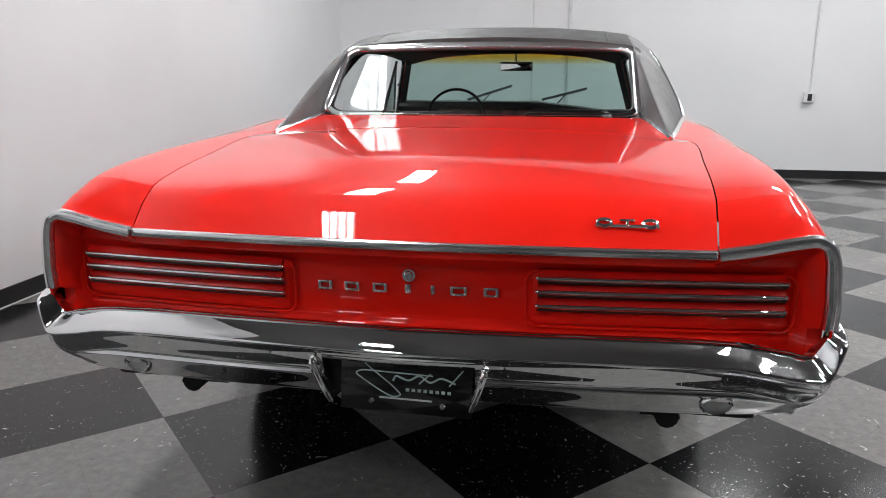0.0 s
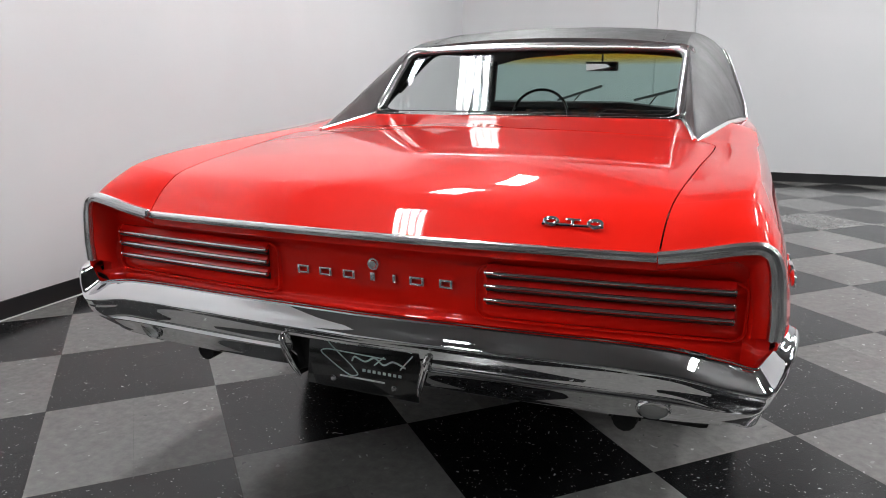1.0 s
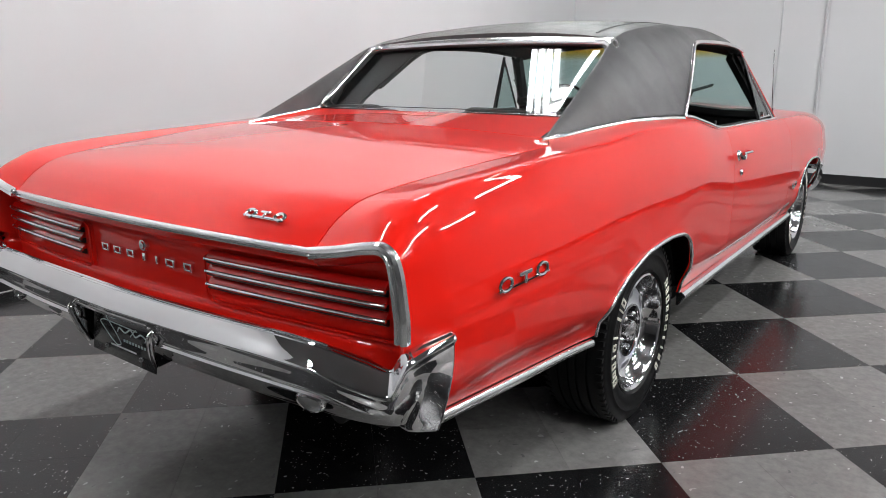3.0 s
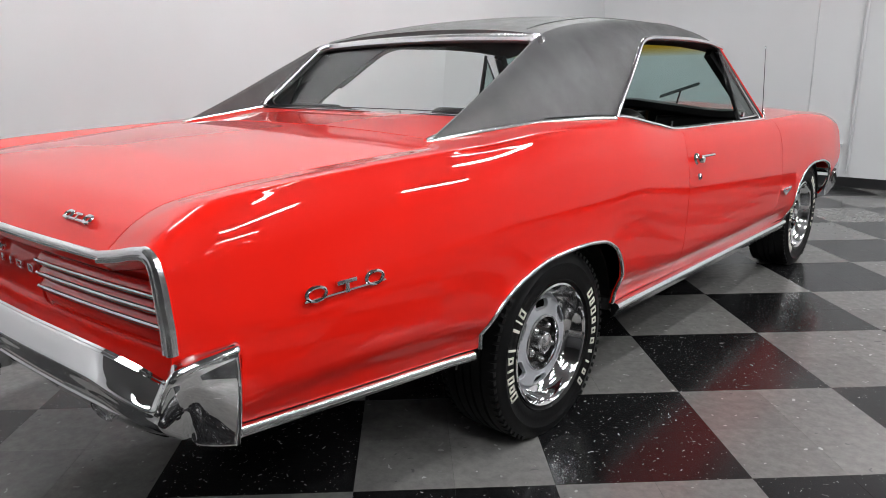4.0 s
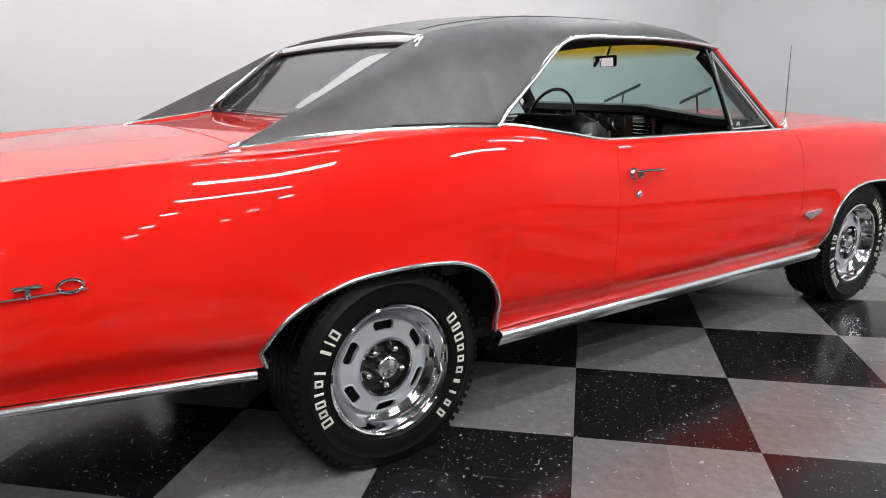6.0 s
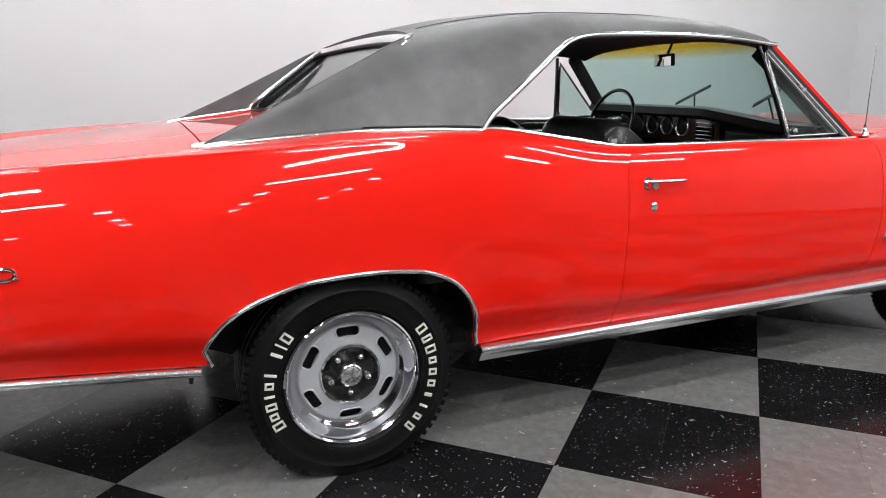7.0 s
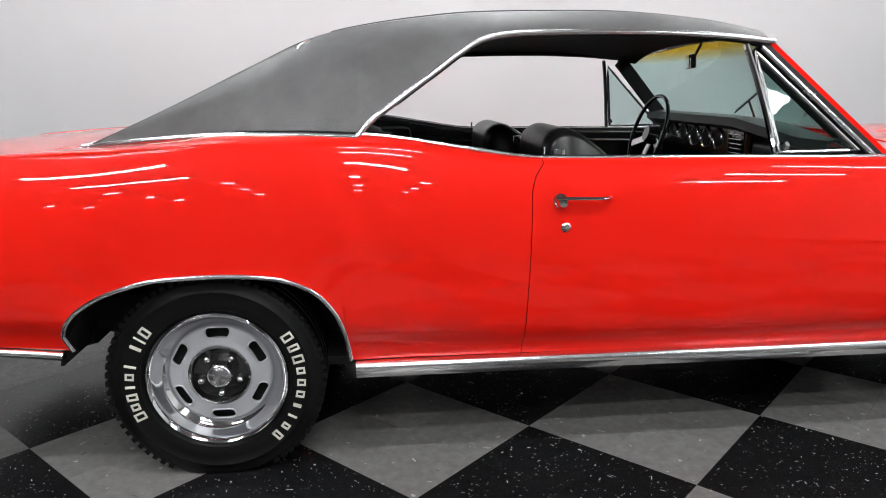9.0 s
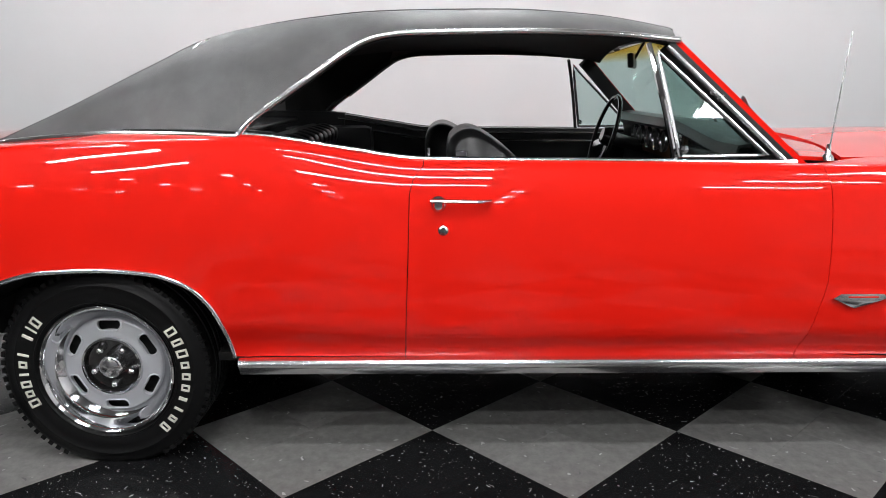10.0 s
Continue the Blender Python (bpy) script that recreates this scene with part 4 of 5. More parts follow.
U, W = np.meshgrid(np.linspace(-1, 1, 41), np.linspace(0, 1, 15), indexing="ij")
shield = part("windshield", shell(shield_point(U, W), .005, out=(0, 1.2, .9)), GLASS_TINT, car, "tinted windshield with a yellow shade band")
shield.visible_shadow = False
q = np.linspace(-1, 1, 41)
part("header_trim", sweep(shield_point(q, np.full(41, 1.0)) + np.array([0, .004, .006]), ring_profile(.011, 8), up=(0, .5, .86)), CHROME, shield)
for s in (1, -1):
    w = np.linspace(-.02, 1.04, 26)
    line = shield_point(np.full(26, s * 1.0), w)
    out = np.array([s * .034, 0, 0])
    nrm = np.array([0, .66, .75])
    pil = part("windshield_pillar", sweep(line + out + np.array([s * -.006, 0, 0]) - nrm * .012, [(-.012, -.004), (.012, -.004), (.013, .010), (.008, .015), (-.012, .015)], up=(0, .66, .75)), RED, car, "slim red windshield pillar with bright trim")
    part("pillar_seal", sweep(line + out - nrm * .022, [(-.012, -.007), (.012, -.007), (.012, .007), (-.012, .007)], up=(0, .66, .75)), BLACK_TRIM, pil)
    part("pillar_trim", sweep(line + out + np.array([s * .004, 0, 0]) - nrm * .036, ring_profile(.0105, 10), up=(0, .66, .75)), BRIGHT, pil, "bright pillar trim strip")
    part("pillar_lining", sweep(line + out + np.array([s * -.036, 0, 0]) - nrm * .036, [(-.018, -.028), (.018, -.028), (.018, .030), (-.018, .030)], up=(0, .66, .75)), LINER, pil)
    # vent window: slanted post, frame and small pane
    post = np.array([(s * .722, 1.735, 1.315), (s * .752, 1.755, 1.230), (s * .792, 1.778, 1.115), (s * .838, 1.802, .968)])
    # left post coloured black for its shaded inner side; both are chrome
    vent = part("vent_window", sweep(post, [(-.007, -.007), (.007, -.007), (.007, .006), (.0, .009), (-.007, .006)], up=(s, 0, 0)), CHROME if s > 0 else BLACK_TRIM, car, "triangular vent window with bright frame")
    tri = np.array([(s * .735, 1.762, 1.290), (s * .832, 1.818, .978), (s * .828, 2.085, .980)])
    edge = np.concatenate([np.linspace(tri[i], tri[(i + 1) % 3], 8, endpoint=False) for i in range(3)])
    part("vent_frame", sweep(edge, ring_profile(.007, 8), up=(s, 0, 0), closed=True), BRIGHT, vent)
    g = np.stack([np.linspace(tri[0], tri[1], 4), np.linspace(tri[0] + (tri[2] - tri[0]) * .02, tri[2], 4)], 1)
    vp = part("vent_pane", shell(g, .003, out=(0, 1.9, 1.0)), GLASS_VENT, vent)
    vp.visible_shadow = False
    bm = lathe([(0, .02), (.012, .018), (.015, .010), (.010, 0)], 16)
    bmesh.ops.transform(bm, matrix=Matrix.Translation((s * .835, 1.825, 1.000)) @ Matrix.Diagonal((s, 1, 1, 1)), verts=bm.verts)
    part("vent_latch", bm, CHROME, vent)
    bm = box(s * .760, 1.955, 1.150, .012, .020, .022, .004)
    box(s * .760, 1.930, 1.168, .012, .016, .018, .004, bm)
    part("vent_hinge", bm, CHROME, vent)

# wipers and aerial
for px, tx in ((-.34, -.02), (.19, .50)):
    a, b = shield_point(px / .78, .22), shield_point(tx / .76, .45)
    off = np.array([0, .010, .010])
    arm = part("wiper", sweep(np.linspace(shield_point(px / .78 + .06, .0) + off, (a * .45 + b * .55) + off * 1.2, 8), ring_profile(.005, 6), up=(0, .6, .8)), BLACK_TRIM, car, "black windshield wiper")
    part("wiper_blade", sweep(np.linspace(a + off, b + off, 8), [(-.003, -.010), (.003, -.010), (.005, .006), (-.005, .006)], up=(0, .6, .8)), BLACK_TRIM, arm)
base = np.array((.800, 2.285, .962))
aer = part("aerial", sweep(np.linspace(base, (.765, 2.335, 1.345), 8), ring_profile(.0022, 6), up=(0, 1, 0)), STEEL, car, "thin steel aerial rod")
bm = lathe([(.0, .05), (.006, .05), (.009, .02), (.016, .012), (.020, .0)], 18)
bmesh.ops.transform(bm, matrix=Matrix.Translation(base) @ Matrix.Rotation(radians(-90), 4, "Y"), verts=bm.verts)
part("aerial_base", bm, CHROME, aer)

# ---- cabin ----
part("cabin_floor", box(0, 1.35, .33, 1.62, 2.2, .03, .004), CARPET, car, "black cabin carpet")
part("firewall", box(0, 2.30, .64, 1.62, .04, .62, .004), CARPET, car)
u = np.linspace(-1, 1, 31)
w = np.linspace(0, 1, 24)
U, W = np.meshgrid(u, w, indexing="ij")
Y = .42 + 1.46 * W
R, zc = RIDGE(Y), ZC(Y)[..., 0]
part("headliner", shell(np.stack([U * (R[..., 0] + .05), Y, zc + (R[..., 1] - zc) * np.abs(U) ** 2.4 - .032 - .03 * U ** 4], -1), .006, out=(0, 1.1, 2.0)), LINER, car, "black headliner")
# shelf behind the rear seat
part("parcel_shelf", box(0, .20, 1.030, 1.24, .34, .02, .006), LEATHER, car, "black parcel shelf")
for s in (1, -1):
    ys = np.linspace(.55, 2.15, 40)
    b = LINES[0](ys)
    G = np.stack([np.stack([s * (b[:, 0] - .055 - .012 * np.sin(np.pi * k)), ys, b[:, 1] - .006 - k * (b[:, 1] - .36)], 1) for k in np.linspace(0, 1, 10)], 1)
    card = part("door_card", shell(G, .03, out=(s * 1.2, 1.3, .7)), LEATHER, car, "black padded inner door panel")
    for dz in (.014, .056):
        line = np.stack([s * (b[:, 0] - .091), ys, b[:, 1] - dz], 1)
        part("card_strip", sweep(line, ring_profile(.006, 6)), BRIGHT, card)
    line = np.stack([s * (b[:, 0] - .030), ys, b[:, 1] - .002], 1)
    part("sill_cap", sweep(line, [(-.030, -.010), (.024, -.010), (.024, .006), (-.030, .008)]), BLACK_TRIM, card)
    yq = np.linspace(.12, .58, 16)
    c = LINES[0](yq)
    line = np.stack([s * (c[:, 0] - .030), yq, c[:, 1] - .020], 1)
    part("quarter_lining", sweep(line, [(-.030, -.10), (.030, -.10), (.030, .030), (.020, .034), (-.020, .034), (-.030, .030)]), LEATHER, car, "black padded rear quarter lining")
    part("rear_side_trim", box(s * .765, .50, .77, .10, .46, .44, .04), LEATHER, car)
    part("lock_knob", sweep(np.linspace((s * .815, 1.055, .968), (s * .815, 1.055, 1.005), 4), ring_profile(.005, 8), up=(0, 1, 0)), CHROME, card)
    # lining of the rear pillar
    ys = np.linspace(.30, .86, 24)
    R = RIDGE(ys)
    top = np.stack([R[:, 0] + .035, ys, R[:, 1] - .035], 1)
    E = roof_edge(ys)
    low = np.stack([E[:, 0] - .022, ys - .03, np.maximum(E[:, 1] - .004, 1.0)], 1)
    sill = low + np.array([-.012, 0, 0])
    sill[:, 2] -= (sill[:, 2] - .90) * np.clip((.49 - ys) / .03, 0, 1)
    G = np.stack([top * (1 - k) + low * k for k in np.linspace(0, 1, 8)] + [low * (1 - k) + sill * k for k in (.3, 1)], 1)
    part("pillar_lining", shell(mirrored(G, s), .008, out=(s * 2, .5, 1.1)), LINER, car, "black rear pillar lining")


def cushion(name, cx, cy, cz, sx, sy, sz, tilt, parent, label="", r=.05):
    bm = box(0, 0, 0, sx, sy, sz, r, seg=4)
    bmesh.ops.transform(bm, matrix=Matrix.Translation((cx, cy, cz)) @ Matrix.Rotation(radians(tilt), 4, "X"), verts=bm.verts)
    return part(name, bm, LEATHER, parent, label, smooth=60)


BACK_KEYS = np.array([(1.125, .55), (1.105, .75), (1.092, .93), (1.095, 1.005), (1.118, 1.042), (1.160, 1.060), (1.205, 1.052), (1.262, 1.018), (1.325, .968), (1.368, .915), (1.385, .84), (1.39, .70), (1.38, .55)])


BACK_SHAPE = np.array([.5 * (2 * b + (c - a) * k + (2 * a - 5 * b + 4 * c - d) * k * k + (3 * b - a - 3 * c + d) * k ** 3)
                       for a, b, c, d in zip(np.roll(BACK_KEYS, 1, 0), BACK_KEYS, np.roll(BACK_KEYS, -1, 0), np.roll(BACK_KEYS, -2, 0)) for k in (0, .25, .5, .75)])


def seat_back(cx, dy, dz):
    """Padded backrest: a side profile drawn across, its ends rounded in, with sewn pleats."""
    mid = BACK_SHAPE.mean(0)
    rows = []
    for q in np.linspace(-1, 1, 41):
        k = 1 - .16 * max(0.0, abs(q) - .72) ** 2 / .28 ** 2 - .006 * (abs(q) < .7) * (np.cos(q * 40) > .8)
        p = mid + (BACK_SHAPE - mid) * k
        rows.append(np.stack([np.full(len(p), cx + .238 * q), p[:, 0] + dy, p[:, 1] + dz], 1))
    bm = bmesh.new()
    vs = add_grid(bm, np.array(rows), close_v=True)
    bm.faces.new(vs[0])
    bm.faces.new(vs[-1][::-1])
    return bm


for s in (1, -1):
    seat = cushion("front_seat", s * .36, 1.44, .53, .54, .50, .20, 8, car, "black upholstered low-back bucket seat")
    part("backrest", seat_back(s * .36, .02 if s > 0 else -.075, -.012 if s > 0 else -.030), LEATHER, seat, smooth=60)
    part("seat_hinge", box(s * .36 + .242, 1.16, .935, .012, .04, .09, .005), CHROME, seat)
rear = cushion("rear_seat", 0, .62, .55, 1.26, .50, .18, 6, car, "black upholstered rear bench seat")
cushion("backrest", 0, .42, .755, 1.24, .17, .52, -18, rear, r=.07)
for k in range(11):
    cushion("seat_rib", -.55 + .11 * k, .462, .788, .108, .11, .46, -18, rear, r=.040)

# dashboard
x = np.linspace(-.78, .78, 41)
prof = [(2.34, .985), (2.22, 1.030), (2.06, 1.054), (2.015, 1.046), (2.005, 1.012), (2.04, .985), (2.06, .90), (2.05, .80), (2.10, .76)]
G = np.stack([np.stack([x, np.full(41, a) - .06 * (x / .78) ** 2 * (a > 2.2), np.full(41, b) + (.010 - .11 * np.clip(x - .15, 0, .45)) * (b > .97)], 1) for a, b in prof], 1)
dash = part("dashboard", shell(G, .01, out=(0, 2.4, .85)), LEATHER, car, "black padded dashboard with wood-veneer instrument panel")
part("instrument_panel", box(-.13, 2.035, .955, .74, .02, .125, .008), WOOD, dash, "walnut-veneer instrument panel")
for gx in (-.438, -.332, -.214, -.099, .012):
    bm = lathe([(.039, -.004), (.041, .012), (.044, .015), (.047, .010), (.047, -.01)], 32)
    bmesh.ops.transform(bm, matrix=Matrix.Translation((gx, 2.024, .962)) @ Matrix.Rotation(radians(-90), 4, "Z"), verts=bm.verts)
    g = part("gauge", bm, BRIGHT, dash, "round gauge in a bright bezel")
    bm = lathe([(.0, .004), (.039, .004)], 32)
    bmesh.ops.transform(bm, matrix=Matrix.Translation((gx, 2.024, .962)) @ Matrix.Rotation(radians(-90), 4, "Z"), verts=bm.verts)
    part("gauge_face", bm, DIAL, g)
vent = part("radio", box(.165, 2.030, .950, .13, .02, .105, .006), BLACK_GLOSS, dash, "bright radio and control stack")
for k in range(5):
    part("control_slot", box(.165, 2.018, .912 + .019 * k, .11, .008, .006, .002), STEEL, vent)
part("glove_box", box(.50, 2.035, .905, .42, .03, .13, .02, seg=3), LEATHER, dash)

# steering wheel
wm = Matrix.Translation((-.36, 1.850, .962)) @ Matrix.Rotation(radians(73), 4, "X")
a = np.linspace(0, 2 * np.pi, 56, endpoint=False)
P = np.array([wm @ Vector((.186 * np.cos(k), .186 * np.sin(k), 0)) for k in a])
steer = part("steering_wheel", sweep(P, ring_profile(.0095, 10), up=np.array((wm.to_3x3() @ Vector((0, 0, 1)))[:]), closed=True), BLACK_GLOSS, car, "thin-rimmed black steering wheel with steel spokes")
for k in (200, 340, 270):
    d = Vector((np.cos(radians(k)), np.sin(radians(k)), 0))
    P = np.array([wm @ (d * r + Vector((0, 0, -.03 * (1 - r / .19)))) for r in np.linspace(.03, .186, 8)])
    part("spoke", sweep(P, [(-.018, -.003), (.018, -.003), (.016, .003), (-.016, .003)], up=np.array((wm.to_3x3() @ Vector((0, 0, 1)))[:])), STEEL, steer)
bm = bmesh.new()
bmesh.ops.create_cone(bm, cap_ends=True, segments=32, radius1=.055, radius2=.035, depth=.05)
bmesh.ops.transform(bm, matrix=wm @ Matrix.Translation((0, 0, -.015)), verts=bm.verts)
part("hub", bm, BLACK_GLOSS, steer)
part("steering_column", sweep(np.array([wm @ Vector((0, 0, -z)) for z in (.03, .15, .40)]), ring_profile(.03, 12), up=(1, 0, 0)), BLACK_TRIM, car, "black steering column")

# inside mirror
bm = box(0, 0, 0, .215, .022, .058, .010, seg=3)
mm = Matrix.Translation((.030, 1.865, 1.285)) @ Matrix.Rotation(radians(-18), 4, "Z") @ Matrix.Rotation(radians(4), 4, "X")
bmesh.ops.transform(bm, matrix=mm, verts=bm.verts)
mir = part("inside_mirror", bm, BLACK_TRIM, car, "small rear-view mirror on a short stem")
bm = box(0, -.0115, 0, .210, .002, .053, .0008)
bmesh.ops.transform(bm, matrix=mm, verts=bm.verts)
part("mirror_glass", bm, MIRROR, mir)
part("mirror_stem", sweep(np.linspace((.030, 1.875, 1.295), (.020, 1.915, 1.365), 5), ring_profile(.006, 8), up=(1, 0, 0)), BLACK_TRIM, mir)

# ---- underbody, wheel houses, front end ----
part("floor_pan", box(0, 1.49, .300, 1.36, 2.02, .12, .02), UNDER, car, "black underbody")
part("trunk_floor", box(0, -.80, .515, 1.72, .86, .02, .004), UNDER, car, "black trunk floor")
part("fuel_tank", box(0, -.69, .415, 1.30, .56, .14, .04), UNDER, car, "black fuel tank")
for s in (1, -1):
    rail = np.array([(s * .60, -1.10, .43), (s * .60, -.55, .44), (s * .56, -.25, .47), (s * .56, .30, .46), (s * .64, .62, .29), (s * .64, 2.30, .29), (s * .50, 2.62, .36)])
    part("side_rail", sweep(rail, [(-.04, -.05), (.04, -.05), (.04, .05), (-.04, .05)]), UNDER, car)
    pipe = curve_of([(k, *p) for k, p in enumerate([(s * .610, -1.20, .425), (s * .610, -.75, .43), (s * .56, -.30, .44), (s * .50, .20, .43), (s * .42, .60, .27), (s * .38, 1.20, .235), (s * .34, 2.40, .25)])])(np.linspace(0, 6, 50))
    exhaust = part("exhaust_pipe", sweep(pipe, ring_profile(.028, 12)), UNDER, car, "dark steel exhaust pipe")
    part("muffler", box(s * .36, 1.30, .25, .26, .62, .12, .05, seg=3), UNDER, exhaust)
part("frame_rail", box(.46, 3.0, .30, .12, 1.2, .14, .02), UNDER, car)
part("frame_rail", box(-.46, 3.0, .30, .12, 1.2, .14, .02), UNDER, car)
part("engine_sump", box(0, 2.95, .34, .70, 1.0, .22, .05), UNDER, car)
part("rear_valance", box(0, -1.215, .52, 1.60, .05, .14, .02), UNDER, car)
part("rear_axle", sweep(np.linspace((-.72, .03, .318), (.72, .03, .318), 4), ring_profile(.045, 12)), UNDER, car)
for s in (1, -1):
    for yc in (.03, 2.95):
        bm = bmesh.new()
        a = np.linspace(radians(5), radians(174), 30)
        arc = np.stack([0 * a, yc + .46 * np.cos(a), .33 + .385 * np.sin(a)], 1)
        G = np.stack([arc + np.array([s * xx, 0, 0]) for xx in (.52, .70, .862)], 1)
        part("wheel_house", shell(G, .01, out=(s * .7, yc, 3.0)), UNDER, car, "black inner wheel house")
        c = np.array([s * .52, yc, .33])
        G = np.stack([arc + np.array([s * .52, 0, 0]), np.repeat((c + [0, 0, -.15])[None], 30, 0) + 1e-4 * np.stack([0 * a, np.cos(a), np.sin(a)], 1)], 1)
        part("wheel_house_wall", shell(G, .006, out=(0, yc, .4)), UNDER, car)
    fb = np.array([(s * .862, 3.385, .392), (s * .885, 3.455, .420), (s * .902, 3.520, .470), (s * .908, 3.585, .515), (s * .89, 3.70, .535), (s * .80, 3.82, .540), (s * .45, 3.85, .540), (0, 3.86, .540)])
    f = curve_of([(k, *p) for k, p in enumerate(fb)])
    k = np.linspace(0, 7, 50)
    part("front_bumper", sweep(f(k), np.array([(-.020, -.052), (.004, -.048), (.014, -.02), (.016, .0), (.012, .030), (-.004, .048), (-.020, .04)]) * [-s, 1], up=(0, 0, 1), scale=np.interp(k, [0, 1, 3], [.35, .7, 1])), CHROME, car, "chrome front bumper end")
    part("headlamp_pod", box(s * .79, 3.57, .70, .20, .08, .30, .03), RED, car)
part("grille", box(0, 3.66, .72, 1.40, .06, .26, .02), BLACK_TRIM, car, "black grille")
part("radiator_wall", box(0, 3.50, .59, 1.60, .04, .50, .004), UNDER, car)


# ---- wheels ----
def tyre_mesh():
    half = [(.203, .070), (.210, .094), (.218, .104), (.222, .108), (.2235, .1125), (.2265, .1130), (.228, .1105), (.235, .1130), (.255, .1160), (.278, .1148), (.2805, .1172), (.2835, .1170), (.286, .1138), (.305, .110), (.318, .104), (.326, .097), (.3300, .086),
            (.3295, .058), (.323, .056), (.323, .050), (.331, .048), (.331, .020), (.324, .018), (.324, .012), (.332, .010)]
    prof = half + [(r, -x) for r, x in half[::-1]]
    bm = lathe(prof, 96)
    for v in bm.verts:
        v.co.z = max(v.co.z, -.318 + .06 * max(0.0, abs(v.co.x) - .10))
    return finish("tyre", bm, RUBBER, 50)


def tread_mesh():
    bm = bmesh.new()
    for k in range(72):
        a = 2 * np.pi * k / 72
        if -2.05 < (a if a < np.pi else a - 2 * np.pi) < -1.1:
            continue
        m = Matrix.Rotation(a, 4, "X")
        for sx in (1, -1):
            b = box(sx * .0955, .3235, 0, .022, .014, .016, 0)
            bmesh.ops.transform(b, matrix=m, verts=b.verts)
            me = bpy.data.meshes.new("tmp")
            b.to_mesh(me)
            b.free()
            bm.from_mesh(me)
            bpy.data.meshes.remove(me)
    return finish("tread_block", bm, RUBBER, 30)


def disc_mesh():
    """The pressed wheel centre with six oblong openings."""
    bm = bmesh.new()
    rad = [(.160, .028), (.159, .046), (.157, .051), (.154, .0535), (.150, .055), (.145, .056), (.140, .057), (.135, .058), (.130, .059), (.125, .060), (.120, .061), (.115, .062), (.108, .064), (.100, .066), (.094, .062), (.092, .050)]
    fine = np.linspace(0, len(rad) - 1, 4 * (len(rad) - 1) + 1)
    rad = list(zip(np.interp(fine, range(len(rad)), [r for r, _ in rad]), np.interp(fine, range(len(rad)), [x for _, x in rad])))
    n = 420
    rows = [[bm.verts.new((x, r * np.cos(2 * np.pi * k / n), r * np.sin(2 * np.pi * k / n))) for r, x in rad] for k in range(n)]
    back = {}
    for k in range(n):
        for j in range(len(rad) - 1):
            ang = (k + .5) * 360 / n
            d = abs((ang - 90 + 30) % 60 - 30)
            r = (rad[j][0] + rad[j + 1][0]) / 2
            arc = radians(d) * r
            if 4 < j and abs(r - .1375) < .0170 and np.hypot(max(0, arc - .0245), max(0, abs(r - .1375) - .003)) < .0140:
                continue
            bm.faces.new((rows[k][j], rows[(k + 1) % n][j], rows[(k + 1) % n][j + 1], rows[k][j + 1]))
    res = bmesh.ops.extrude_edge_only(bm, edges=[e for e in bm.edges if len(e.link_faces) == 1])
    for v in res["geom"]:
        if isinstance(v, bmesh.types.BMVert):
            v.co.x -= .016
    return finish("wheel_disc", bm, SILVER, 40)


def slot_rim_mesh():
    """The rolled edge of one wheel opening, at the top of the disc."""
    loop = []
    for side in (1, -1):
        for b in range(-90, 91, 15):
            r, a = .1375 + .0170 * math.sin(radians(b)) * side, np.pi / 2 + side * (.0245 + .0140 * math.cos(radians(b))) / .1375
            loop.append((np.interp(r, [.100, .115, .145, .157], [.066, .062, .056, .051]), r * math.cos(a), r * math.sin(a)))
    return finish("slot_rim", sweep(np.array(loop), ring_profile(.0028, 8), up=(1, 0, 0), closed=True), SILVER, 40)


def lettering_mesh(words):
    """Raised white bars round the sidewall: (start degrees, step, [widths])."""
    bm = bmesh.new()
    for start, step, kinds in words:
        for k, (wd, hole, h) in enumerate(kinds):
            b = bmesh.new()
            if hole:
                box(0, 0, h / 2 - .003, .003, wd, .006, .001, b)
                box(0, 0, -h / 2 + .003, .003, wd, .006, .001, b)
                box(0, wd / 2 - .0035, 0, .003, .007, h, .001, b)
                box(0, -wd / 2 + .0035, 0, .003, .007, h, .001, b)
            else:
                box(0, 0, 0, .003, wd, h, .001, b)
            a = radians(start + step * k)
            r = .256
            m = Matrix.Rotation(a - np.pi / 2, 4, "X") @ Matrix.Translation((.1165, 0, r)) @ Matrix.Rotation(radians(-1), 4, "Y")
            bmesh.ops.transform(b, matrix=m, verts=b.verts)
            me = bpy.data.meshes.new("tmp")
            b.to_mesh(me)
            b.free()
            bm.from_mesh(me)
            bpy.data.meshes.remove(me)
    return finish("sidewall_marking", bm, WHITE_RUBBER, 30)


TYRE, TREAD, DISC, SLOT_RIM = tyre_mesh(), tread_mesh(), disc_mesh(), slot_rim_mesh()
WIDE, THIN, TALL = (.023, True, .027), (.008, False, .030), (.026, True, .036)
LETTER_A = lettering_mesh([(31, -8.7, [TALL, (.021, True, .036), TALL, WIDE, WIDE, WIDE, (.012, False, .027), THIN, (.020, True, .027), (.021, True, .034)])])
LETTER_B = lettering_mesh([(204, -7.4, [TALL, WIDE, (.023, True, .034), THIN, WIDE, (.008, False, .036)]), (153, -6.4, [(.010, False, .036), (.006, False, .040), (.025, True, .036)])])
RIM = finish("trim_ring", lathe([(.204, .080), (.209, .098), (.213, .104), (.215, .101), (.214, .107), (.208, .110), (.203, .106), (.199, .098), (.194, .084), (.188, .070), (.181, .058), (.172, .048), (.163, .042), (.156, .034), (.156, -.06), (.20, -.08)], 96), RIM_CHROME, 30)
BOWL = finish("centre_bowl", lathe([(.096, .062), (.092, .066), (.087, .064), (.083, .048), (.050, .040), (.0, .040)], 64), BLACK_GLOSS, 40)
